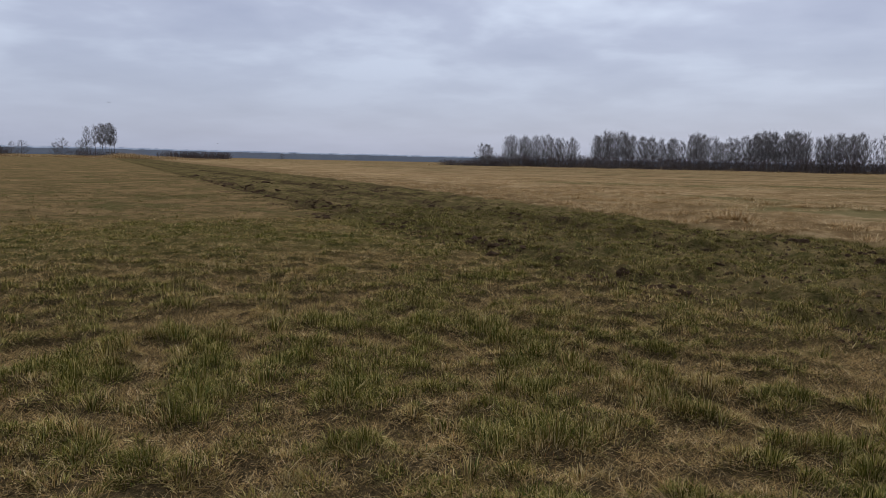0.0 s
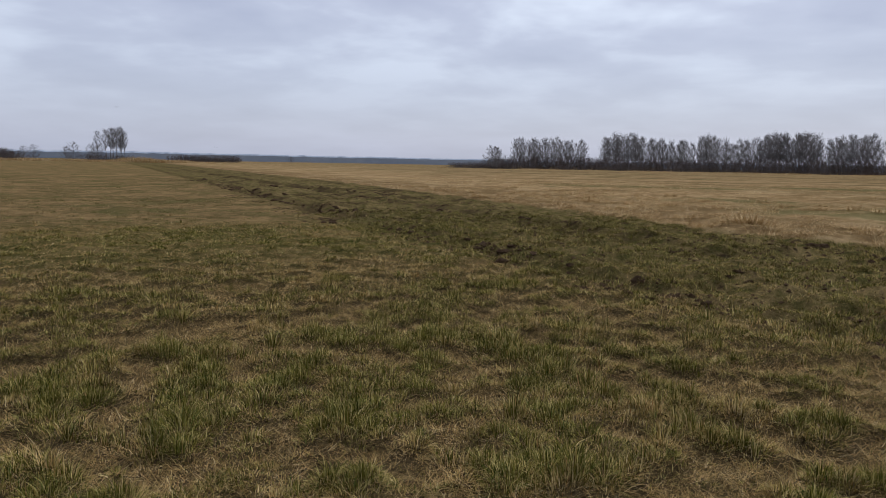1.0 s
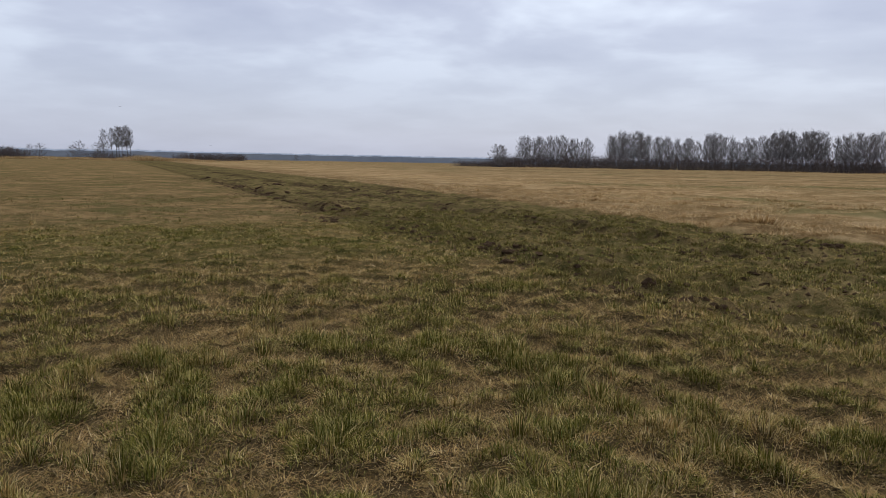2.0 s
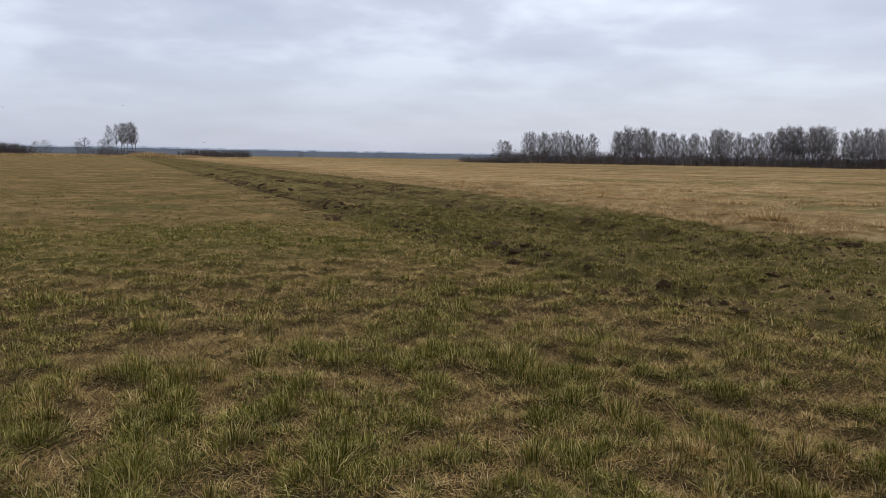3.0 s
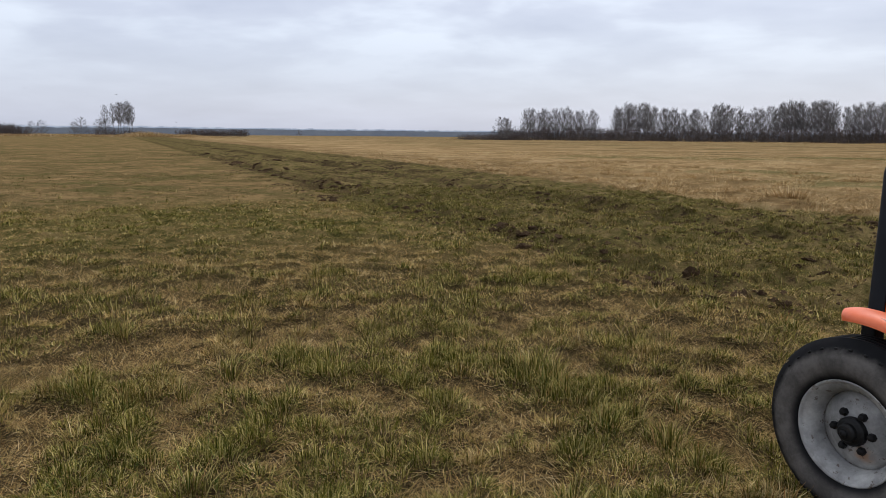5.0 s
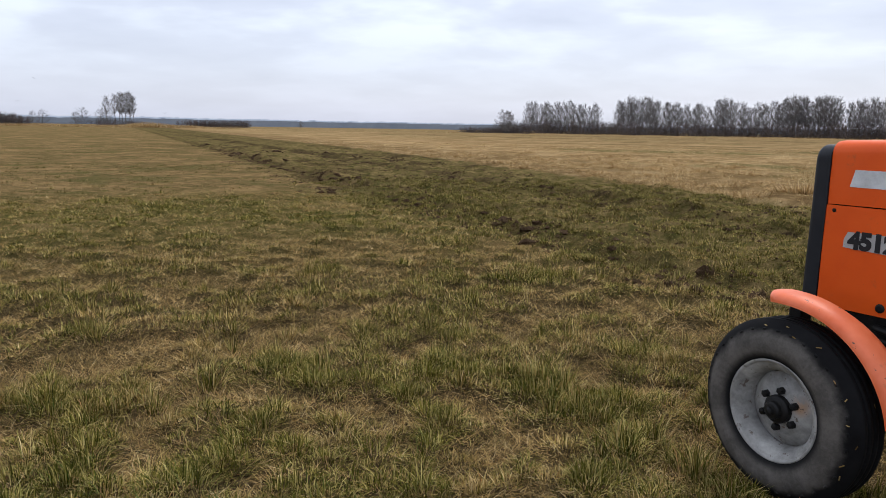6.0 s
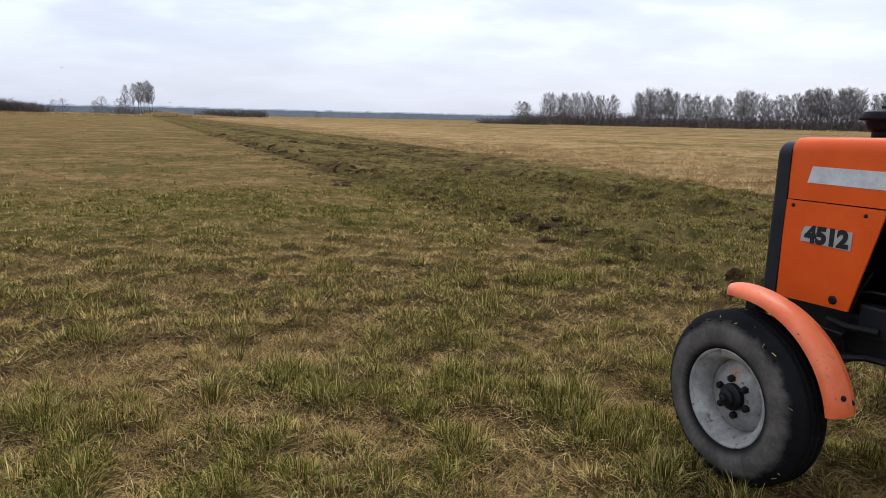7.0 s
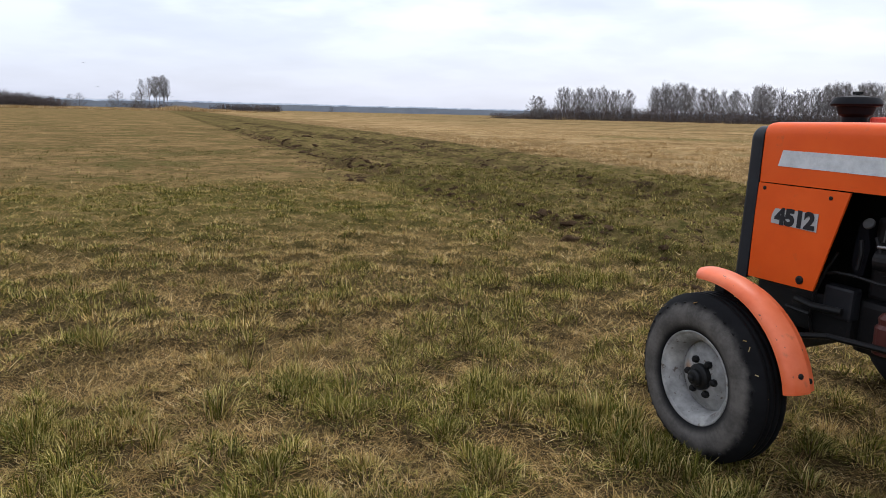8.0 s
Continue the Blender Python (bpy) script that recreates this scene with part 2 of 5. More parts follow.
def paint_build(a, b, chip, amount):
    def build(k):
        p = own(k)
        n = k.noise(p, 3.0, 5.0, 0.6)
        col = k.ramp(n, [(0.35, a), (0.65, b)])
        dirt = k.step(k.noise(p, 9.0, 6.0, 0.7), 0.60, 0.74)
        col = k.mix(k.math("MULTIPLY", dirt, 0.35), col, (0.16, 0.10, 0.06))
        chips = k.step(k.noise(p, 34.0, 3.0, 0.6), amount, amount + 0.03)
        col = k.mix(chips, col, chip)
        return col, (k.noise(p, 60.0, 3.0), 0.06, 0.004), k.math("MULTIPLY_ADD", n, 0.25, 0.30)
    return build


PAINT = surface("orange_paint", paint_build((0.70, 0.082, 0.005), (0.78, 0.104, 0.008), (0.34, 0.08, 0.03), 0.74), spec=0.3)
FADED = surface("faded_orange_paint", paint_build((0.68, 0.098, 0.020), (0.86, 0.215, 0.095), (0.16, 0.07, 0.045), 0.675), spec=0.4)
RED = surface("red_paint", paint_build((0.42, 0.04, 0.022), (0.50, 0.055, 0.03), (0.1, 0.05, 0.04), 0.72), spec=0.4)
RUSTY = surface("dull_red_primer", paint_build((0.075, 0.022, 0.018), (0.11, 0.032, 0.026), (0.03, 0.02, 0.02), 0.7), spec=0.3)
STRIPE = surface("silver_stripe", lambda k: (k.ramp(k.noise(own(k), 16.0, 6.0, 0.7), [(0.3, (0.46, 0.48, 0.49)), (0.6, (0.64, 0.66, 0.67))]), None, 0.5))
BADGE = surface("worn_badge", lambda k: (k.mix(k.step(k.noise(own(k), 38.0, 4.0, 0.7), 0.60, 0.66), (0.40, 0.40, 0.395), (0.06, 0.055, 0.055)), None, 0.5))
BLACK = surface("black_plastic", lambda k: (k.ramp(k.noise(own(k), 7.0, 5.0, 0.6), [(0.3, (0.006, 0.007, 0.011)), (0.7, (0.014, 0.016, 0.022))]), (k.noise(own(k), 80.0, 2.0), 0.1, 0.003), 0.5))
SOOT = surface("sooty_black_enamel", lambda k: (k.ramp(k.noise(own(k), 9.0, 5.0, 0.6), [(0.3, (0.003, 0.0035, 0.005)), (0.7, (0.008, 0.009, 0.012))]), None, 0.65), spec=0.12)
INK = surface("black_lettering", lambda k: ((0.015, 0.015, 0.018), None, 0.5))
IRON = surface("greasy_iron", lambda k: (k.ramp(k.noise(own(k), 9.0, 6.0, 0.65), [(0.3, (0.004, 0.004, 0.0045)), (0.6, (0.010, 0.0095, 0.0095)), (0.78, (0.045, 0.034, 0.027))]), (k.noise(own(k), 40.0, 4.0), 0.3, 0.005), 0.55), metal=0.2)
STEEL = surface("dull_steel", lambda k: (k.ramp(k.noise(own(k), 12.0, 5.0), [(0.3, (0.20, 0.20, 0.20)), (0.7, (0.40, 0.39, 0.37))]), None, 0.4), metal=0.6)
DULL = surface("dull_grey_metal", lambda k: (k.ramp(k.noise(own(k), 20.0, 5.0), [(0.3, (0.05, 0.05, 0.05)), (0.7, (0.11, 0.11, 0.105))]), None, 0.6))
GREYBOX = surface("grey_housing", lambda k: (k.ramp(k.noise(own(k), 12.0, 5.0), [(0.3, (0.007, 0.0075, 0.009)), (0.7, (0.013, 0.0135, 0.016))]), None, 0.5))


def rubber_build(k):
    p = own(k)
    q = k.add("ShaderNodeSeparateXYZ", {0: p})
    rad = k.math("SQRT", k.math("ADD", k.math("MULTIPLY", q.outputs[0], q.outputs[0]), k.math("MULTIPLY", q.outputs[2], q.outputs[2])))
    worn = k.math("MULTIPLY_ADD", k.math("SUBTRACT", k.noise(p, 11.0, 5.0, 0.6), 0.5), 0.06, rad)
    side = k.math("MULTIPLY", k.step(rad, 0.222, 0.262), k.math("SUBTRACT", 1.0, k.step(worn, 0.315, 0.356)))
    side = k.math("MULTIPLY", side, k.step(q.outputs[1], -0.10, -0.05))
    n = k.noise(p, 8.0, 6.0, 0.65)
    fine = k.noise(p, 60.0, 5.0, 0.7)
    dust = k.math("MULTIPLY", side, k.math("ADD", 0.38, k.math("MULTIPLY", k.step(k.math("ADD", k.math("MULTIPLY", n, 0.7), k.math("MULTIPLY", fine, 0.3)), 0.36, 0.66), 0.42)))
    ring = k.math("ABSOLUTE", k.math("SUBTRACT", rad, 0.262))
    dust = k.math("MAXIMUM", dust, k.math("MULTIPLY", k.math("SUBTRACT", 1.0, k.step(ring, 0.002, 0.005)), 0.4))
    col = k.mix(dust, k.ramp(n, [(0.3, (0.004, 0.004, 0.0045)), (0.7, (0.010, 0.010, 0.011))]), (0.165, 0.150, 0.135))
    return col, (k.noise(p, 45.0, 4.0), 0.2, 0.004), 0.8


RUBBER = surface("worn_rubber", rubber_build, spec=0.12)


def rim_build(k):
    p = own(k)
    n = k.noise(p, 9.0, 6.0, 0.65)
    q = k.add("ShaderNodeSeparateXYZ", {0: p})
    spot = k.add("ShaderNodeVectorMath", {0: p, 1: (0.105, -0.04, 0.005)}, operation="DISTANCE").outputs["Value"]
    rust = k.math("MULTIPLY", k.math("SUBTRACT", 1.0, k.step(spot, 0.015, 0.06)), k.step(n, 0.42, 0.58))
    col = k.ramp(n, [(0.32, (0.155, 0.152, 0.147)), (0.5, (0.285, 0.280, 0.270)), (0.72, (0.47, 0.46, 0.44))])
    col = k.mix(k.math("MULTIPLY", rust, 0.8), col, (0.38, 0.20, 0.09))
    chips = k.step(k.noise(p, 26.0, 5.0, 0.65), 0.60, 0.64)
    col = k.mix(k.math("MULTIPLY", chips, 0.8), col, (0.09, 0.06, 0.045))
    return col, (n, 0.15, 0.004), 0.55


RIM = surface("grey_rim_paint", rim_build)


# ======== mesh helpers ========
def mesh_of(name, verts, faces):
    me = bpy.data.meshes.new(name)
    me.from_pydata(verts, [], faces)
    me.update()
    return me


def part(name, bm, material, parent=None, label="", smooth=False):
    me = bpy.data.meshes.new(name)
    bm.to_mesh(me)
    bm.free()
    me.materials.append(material)
    if smooth:
        me.polygons.foreach_set("use_smooth", np.ones(len(me.polygons), bool))
    ob = new(name, me)
    ob.parent = parent
    if label:
        tagged(ob, label)
    return ob


def add_box(bm, lo, hi, bevel=0.0, m=None):
    r = bmesh.ops.create_cube(bm, size=1.0)
    lo, hi = Vector(lo), Vector(hi)
    t = Matrix.Translation((lo + hi) / 2) @ Matrix.Diagonal((*(hi - lo), 1))
    bmesh.ops.transform(bm, matrix=(m @ t) if m else t, verts=r["verts"])
    if bevel:
        es = list({e for v in r["verts"] for e in v.link_edges})
        bmesh.ops.bevel(bm, geom=es, offset=bevel, segments=2, profile=0.6, affect="EDGES")


def add_lathe(bm, profile, n=40, m=None, closed=False):
    """Turns a profile of (y, radius) about the y axis."""
    rings = []
    for y, r in profile:
        rings.append([bm.verts.new((r * math.cos(a), y, r * math.sin(a))) for a in (2 * math.pi * i / n for i in range(n))])
    made = [v for ring in rings for v in ring]
    pairs = list(zip(rings, rings[1:])) + ([(rings[-1], rings[0])] if closed else [])
    for a, b in pairs:
        for i in range(n):
            bm.faces.new((a[i], a[(i + 1) % n], b[(i + 1) % n], b[i]))
    if not closed:
        bm.faces.new(rings[0])
        bm.faces.new(rings[-1][::-1])
    if m:
        bmesh.ops.transform(bm, matrix=m, verts=made)
    bmesh.ops.recalc_face_normals(bm, faces=list({f for v in made for f in v.link_faces}))


def add_tube(bm, pts, r, n=8):
    pts = [Vector(p) for p in pts]
    rings = []
    for i, p in enumerate(pts):
        d = (pts[min(i + 1, len(pts) - 1)] - pts[max(i - 1, 0)]).normalized()
        a = d.orthogonal().normalized() if abs(d.z) > 0.95 else d.cross(Vector((0, 0, 1))).normalized()
        b = d.cross(a)
        rings.append([bm.verts.new(p + r * (a * math.cos(t) + b * math.sin(t))) for t in (2 * math.pi * j / n for j in range(n))])
    for a, b in zip(rings, rings[1:]):
        for j in range(n):
            bm.faces.new((a[j], a[(j + 1) % n], b[(j + 1) % n], b[j]))
    bm.faces.new(rings[0][::-1])
    bm.faces.new(rings[-1])


def add_prism(bm, outline, lo, hi, axis="y"):
    """A plate with the outline (x, z), from y = lo to hi."""
    a = [bm.verts.new((x, lo, z)) for x, z in outline]
    b = [bm.verts.new((x, hi, z)) for x, z in outline]
    n = len(outline)
    fs = [bm.faces.new(a), bm.faces.new(b[::-1])]
    for i in range(n):
        fs.append(bm.faces.new((a[i], b[i], b[(i + 1) % n], a[(i + 1) % n])))
    bmesh.ops.recalc_face_normals(bm, faces=fs)


# ======== ground ========
def lattice(x, y, seed):
    h = np.sin(x * 127.1 + y * 311.7 + seed * 74.7) * 43758.5453
    return h - np.floor(h)


def vnoise(x, y, scale, seed=0, octaves=3):
    x, y = np.asarray(x, float) / scale, np.asarray(y, float) / scale
    total, amp, norm = 0.0, 1.0, 0.0
    for o in range(octaves):
        xi, yi = np.floor(x), np.floor(y)
        fx, fy = x - xi, y - yi
        fx, fy = fx * fx * (3 - 2 * fx), fy * fy * (3 - 2 * fy)
        a, b = lattice(xi, yi, seed + o), lattice(xi + 1, yi, seed + o)
        c, d = lattice(xi, yi + 1, seed + o), lattice(xi + 1, yi + 1, seed + o)
        total = total + amp * ((a + (b - a) * fx) * (1 - fy) + (c + (d - c) * fx) * fy)
        norm, amp, x, y = norm + amp, amp * 0.5, x * 2.03 + 7.1, y * 2.03 + 3.7
    return total / norm


def smooth(x, lo, hi):
    t = np.clip((np.asarray(x, float) - lo) / (hi - lo), 0, 1)
    return t * t * (3 - 2 * t)


def uv(x, y):
    return CH * x + SH * y, SH * x - CH * y


def edge_lo(u):
    return 6.8 + 0.03 * u


def edge_hi(u):
    return np.minimum(14.3 + 0.09 * u, 16.9 + 0.045 * u)


def hummock(x, y):
    """0 in the hollows, 1 on the tops of the meadow's tufts."""
    return smooth(0.72 * vnoise(x, y, 0.30, 201, 2) + 0.28 * vnoise(x, y, 0.9, 207, 2), 0.36, 0.64)


def height(x, y):
    x, y = np.asarray(x, float), np.asarray(y, float)
    u, v = uv(x, y)
    near = np.exp(-np.hypot(x, y) / 120)
    h = 0.055 * (hummock(x, y) - 0.5) * (1 - smooth(np.hypot(x + 0.8, y - 2.3), 10, 22)) + 0.035 * (vnoise(x, y, 0.7, 3) - 0.5) + 0.05 * (vnoise(x, y, 5.0, 9) - 0.5) * smooth(np.hypot(x + 1, y - 6), 3, 12)
    wob = 1.2 * (vnoise(x, y, 3.0, 21) - 0.5)
    lo, hi = edge_lo(u) + wob, edge_hi(u) + wob
    inside = smooth(v - lo, -0.3, 0.6) * (1 - smooth(v - hi, -0.6, 0.6))
    rough = 0.46 * np.maximum(vnoise(x, y, 0.6, 31, 4) - 0.5, -0.2) + 0.16 * (vnoise(x, y, 1.7, 37) - 0.5)
    lip = -0.10 * np.exp(-(((v - lo) / 0.28) ** 2)) + 0.10 * np.exp(-(((v - lo - 0.55) / 0.35) ** 2))
    lip2 = -0.06 * np.exp(-(((v - lo - 4.2) / 0.4) ** 2)) + 0.06 * np.exp(-(((v - lo - 5.0) / 0.5) ** 2))
    h = h + inside * rough + (lip + lip2) * 2.0 * smooth(vnoise(x, y, 1.7, 41), 0.38, 0.64) * (0.3 + 0.7 * smooth(u, 6, 16))
    reed = smooth(v - hi, 0.0, 0.8)
    h = h + reed * (0.06 + 0.34 * (vnoise(x, y, 1.3, 63, 3) - 0.42) + 0.16 * (vnoise(x, y, 0.45, 65, 2) - 0.5)) * near
    return h * near


def build_ground():
    cx, cy = -0.8, 2.6
    front = np.linspace(radians(64), radians(158), 330)
    back = np.linspace(radians(158), radians(424), 120)[1:-1]
    ang = np.concatenate([front, back])
    rad = np.concatenate([np.linspace(0.02, 2.2, 10), np.linspace(2.2, 12, 125)[1:], 12 * (60 / 12) ** np.linspace(0, 1, 175)[1:], 60 * (4500 / 60) ** np.linspace(0, 1, 60)[1:]])
    a, r = np.meshgrid(ang, rad)
    x, y = cx + r * np.cos(a), cy + r * np.sin(a)
    z = height(x, y)
    verts = np.stack([x, y, z], -1).reshape(-1, 3)
    n, m = len(ang), len(rad)
    i, j = np.meshgrid(np.arange(n), np.arange(m - 1))
    i2 = (i + 1) % n
    quads = np.stack([j * n + i, (j + 1) * n + i, (j + 1) * n + i2, j * n + i2], -1).reshape(-1, 4)
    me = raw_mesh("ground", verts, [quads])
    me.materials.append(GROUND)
    me.polygons.foreach_set("use_smooth", np.ones(len(me.polygons), bool))
    ob = new("ground", me)
    return tagged(ob, "rough autumn meadow with a torn strip and dry reed land", "ground", kind="structure")


def raw_mesh(name, verts, groups):
    me = bpy.data.meshes.new(name)
    loops = np.concatenate([g.reshape(-1) for g in groups]).astype(np.int32)
    sizes = np.concatenate([np.full(len(g), g.shape[1]) for g in groups]).astype(np.int32)
    me.vertices.add(len(verts))
    me.vertices.foreach_set("co", np.asarray(verts, np.float32).reshape(-1))
    me.loops.add(len(loops))
    me.loops.foreach_set("vertex_index", loops)
    me.polygons.add(len(sizes))
    me.polygons.foreach_set("loop_start", (np.cumsum(sizes) - sizes).astype(np.int32))
    me.update(calc_edges=True)
    return me


build_ground()


# ======== grass ========
RNG = np.random.default_rng(5)
EYE_A, EYE_B = np.array([-0.25, 0.9]), np.array([-1.31, 3.68])


def path_distance(x, y):
    d = EYE_B - EYE_A
    t = np.clip(((x - EYE_A[0]) * d[0] + (y - EYE_A[1]) * d[1]) / (d @ d), 0, 1)
    return np.hypot(x - EYE_A[0] - t * d[0], y - EYE_A[1] - t * d[1])


def scatter(r0, r1, density):
    """Random places in the sector ahead, between two distances from the walk."""
    lo, hi = np.array([-r1 * 0.9 - 2, 1.8]), np.array([r1 * 0.62 + 1, r1 + 4])
    n = int(density * np.prod(hi - lo))
    p = lo + RNG.random((n, 2)) * (hi - lo)
    d = path_distance(p[:, 0], p[:, 1])
    a = np.degrees(np.arctan2(p[:, 1] - 0.9, p[:, 0] + 0.25))
    b = np.degrees(np.arctan2(p[:, 1] - 3.68, p[:, 0] + 1.31))
    keep = (d >= r0) & (d < r1) & ((a > 70) | (b > 72)) & ((a < 150) | (b < 150)) & (0.953 * (p[:, 1] - 0.9) - 0.30 * (p[:, 0] + 0.25) > 2.6)
    return p[keep]


def blade_mesh(name, p, length, width, lean, turn, material, label, three=True):
    n = len(p)
    if n == 0:
        return None
    z = height(p[:, 0], p[:, 1]) - 0.008
    dx, dy = np.cos(turn), np.sin(turn)
    sx, sy = -dy * width / 2, dx * width / 2
    base = np.column_stack([p, z])
    side = np.column_stack([sx, sy, np.zeros(n)])
    fwd = np.column_stack([dx, dy, np.zeros(n)])
    up = np.array([0, 0, 1.0])
    ln = length[:, None]
    s, c = np.sin(lean)[:, None], np.cos(lean)[:, None]
    tip = base + fwd * ln * s * 1.15 + up * ln * c * 0.9
    if three:
        mid = base + fwd * ln * s * 0.38 + up * ln * c * 0.58
        v = np.stack([base - side, base + side, mid + side * 0.75, mid - side * 0.75, tip], 1)
        o = np.arange(n)[:, None] * 5
        groups = [o + np.array([0, 1, 2, 3]), o + np.array([3, 2, 4])]
    else:
        v = np.stack([base - side, base + side, tip], 1)
        groups = [np.arange(n)[:, None] * 3 + np.array([0, 1, 2])]
    me = raw_mesh(name, v.reshape(-1, 3), groups)
    me.materials.append(material)
    ob = new(name, me)
    return tagged(ob, label, "grass", kind="stuff")


def dryness(x, y):
    u, v = uv(x, y)
    s = 0.50 * vnoise(x, y, 0.55, 51, 3) + 0.5 * vnoise(x, y, 2.6, 57, 3)
    s = 0.56 + (s - 0.5) * 2.7
    for px, py, r, a in ((-4.4, 4.2, 2.6, -0.45), (-10.2, 13.3, 2.0, -0.35), (-4.94, 11.04, 0.8, 0.75), (-1.0, 8.2, 0.9, 0.22), (-7.0, 10.5, 1.5, -0.12), (0.3, 4.7, 1.5, -0.32), (-6.5, 17.0, 1.5, -0.25)):
        s = s + a * np.exp(-((x - px) ** 2 + (y - py) ** 2) / (r * r))
    s = s + 0.3 * smooth(u + 4 * (vnoise(x, y, 4.0, 61) - 0.5), 16, 22)
    return s


def clumps(p, cell, seed):
    """For each place: its tuft's centre, random number and how far out on the tuft it stands (0 to 1)."""
    best = np.full(len(p), 9e9)
    cx, cy, rnd = np.zeros(len(p)), np.zeros(len(p)), np.zeros(len(p))
    gi, gj = np.floor(p[:, 0] / cell), np.floor(p[:, 1] / cell)
    for di in (-1, 0, 1):
        for dj in (-1, 0, 1):
            i, j = gi + di, gj + dj
            qx, qy = (i + lattice(i, j, seed)) * cell, (j + lattice(i, j, seed + 1)) * cell
            weight = 0.75 + 0.5 * lattice(i, j, seed + 2)
            d = np.hypot(p[:, 0] - qx, p[:, 1] - qy) * weight
            m = d < best
            best, cx, cy = np.where(m, d, best), np.where(m, qx, cx), np.where(m, qy, cy)
            rnd = np.where(m, lattice(i, j, seed + 3), rnd)
    return cx, cy, rnd, np.clip(best / (0.62 * cell), 0, 1)


def grow():
    bins = {"green": [], "olive": [], "straw": [], "dark": [], "short": [], "tan": []}
    mats_flat = []

    def put(kind, p, l, w, le, tu):
        bins[kind].append((p, l, w, le, tu))

    # distance from, to, blades to the square metre, width, length, tuft size
    zones = [(0.0, 4.5, 11500, 0.0044, 0.085, 0.17), (4.5, 8.0, 4900, 0.0067, 0.085, 0.19), (8.0, 15.0, 2100, 0.0108, 0.072, 0.25), (15.0, 30.0, 620, 0.015, 0.060, 0.34), (30.0, 62.0, 85, 0.028, 0.05, 0.6)]
    for r0, r1, den, wid, hei, cell in zones:
        p = scatter(r0, r1, den)
        x, y = p[:, 0], p[:, 1]
        u, v = uv(x, y)
        wob = 2.6 * (vnoise(x, y, 2.0, 23) - 0.5)
        torn = smooth(v + 1.3 * wob - edge_lo(u), -1.7, 2.0) > RNG.random(len(p))
        thin = vnoise(x, y, 0.8, 77, 3)
        bare = smooth(vnoise(x, y, 0.36, 177, 3), 0.30, 0.48)
        keep = (v + 0.4 * wob < edge_hi(u) - 0.1) & (RNG.random(len(p)) < np.where(torn, 0.88 * smooth(thin, 0.38, 0.47) + 0.12, (0.45 + 0.55 * bare) * (0.62 + 0.38 * hummock(x, y))))
        p, x, y, torn = p[keep], x[keep], y[keep], torn[keep]
        n = len(p)
        # tufts are laid out on a bent grid, so that they vary in size
        q = p + 0.5 * cell * np.column_stack([vnoise(x, y, 0.5, 301) - 0.5, vnoise(x, y, 0.5, 311) - 0.5])
        cx, cy, rnd, out = clumps(q, cell, 100 + int(cell * 100))
        hum = hummock(x, y)
        lush = lattice(np.round(cx * 1e3), np.round(cy * 1e3), 9)
        rise = 0.36 + 0.30 * hum + (0.15 + 0.95 * hum) * lush ** 1.5
        l = hei * (0.5 + 0.75 * RNG.random(n)) * rise * (1.12 - 0.45 * out) * np.where(torn, 0.8, 1.0)
        w = wid * (0.55 + 0.8 * RNG.random(n))
        le = (0.50 + 0.65 * out + 0.45 * (1 - hum) + RNG.normal(0, 0.42, n)).clip(0.03, 1.48)
        tu = np.arctan2(q[:, 1] - cy, q[:, 0] - cx) + RNG.normal(0, 1.0, n)
        dry = dryness(cx, cy) + 0.75 * (rnd - 0.5) - 0.50 * (hum - 0.5) - 0.35 * (lush - 0.5)
        mix = dry + 0.17 * RNG.normal(0, 1, n)
        dark = torn & (RNG.random(n) < 0.45)
        if r0 >= 15:
            tan = mix > 0.60
            sets = (("dark", dark), ("tan", tan & ~dark), ("short", ~tan & ~dark))
        else:
            straw, olive = mix > 0.66, (mix > 0.40) & (mix <= 0.66)
            sets = (("dark", dark), ("straw", straw & ~dark), ("olive", olive & ~dark), ("green", ~straw & ~olive & ~dark))
        for kind, sel in sets:
            put(kind, p[sel], l[sel], w[sel], le[sel], tu[sel])
    # rough turf left standing on the torn strip
    p = scatter(4.0, 20.0, 2100)
    x, y = p[:, 0], p[:, 1]
    u, v = uv(x, y)
    wob = 2.6 * (vnoise(x, y, 2.0, 23) - 0.5)
    thin = vnoise(x, y, 0.7, 79, 3)
    keep = (v + wob > edge_lo(u) - 0.5) & (v + 0.4 * wob < edge_hi(u)) & (RNG.random(len(p)) < 0.08 + 0.92 * smooth(thin, 0.38, 0.48))
    p, x, y = p[keep], x[keep], y[keep]
    n = len(p)
    cx, cy, rnd, out = clumps(p, 0.30, 300)
    l = 0.095 * (0.5 + 0.7 * RNG.random(n)) * (0.45 + 1.0 * rnd) * (1.1 - 0.5 * out)
    le, tu = (0.45 + 0.8 * out + RNG.normal(0, 0.4, n)).clip(0.03, 1.45), np.arctan2(y - cy, x - cx) + RNG.normal(0, 0.9, n)
    w = 0.013 * (0.6 + 0.8 * RNG.random(n))
    pick = rnd + 0.35 * RNG.normal(0, 1, n)
    for kind, sel in (("dark", pick < 0.55), ("short", (pick >= 0.55) & (pick < 0.95)), ("tan", pick >= 1.15), ("green", (pick >= 0.95) & (pick < 1.15))):
        put(kind, p[sel], l[sel], w[sel], le[sel], tu[sel])
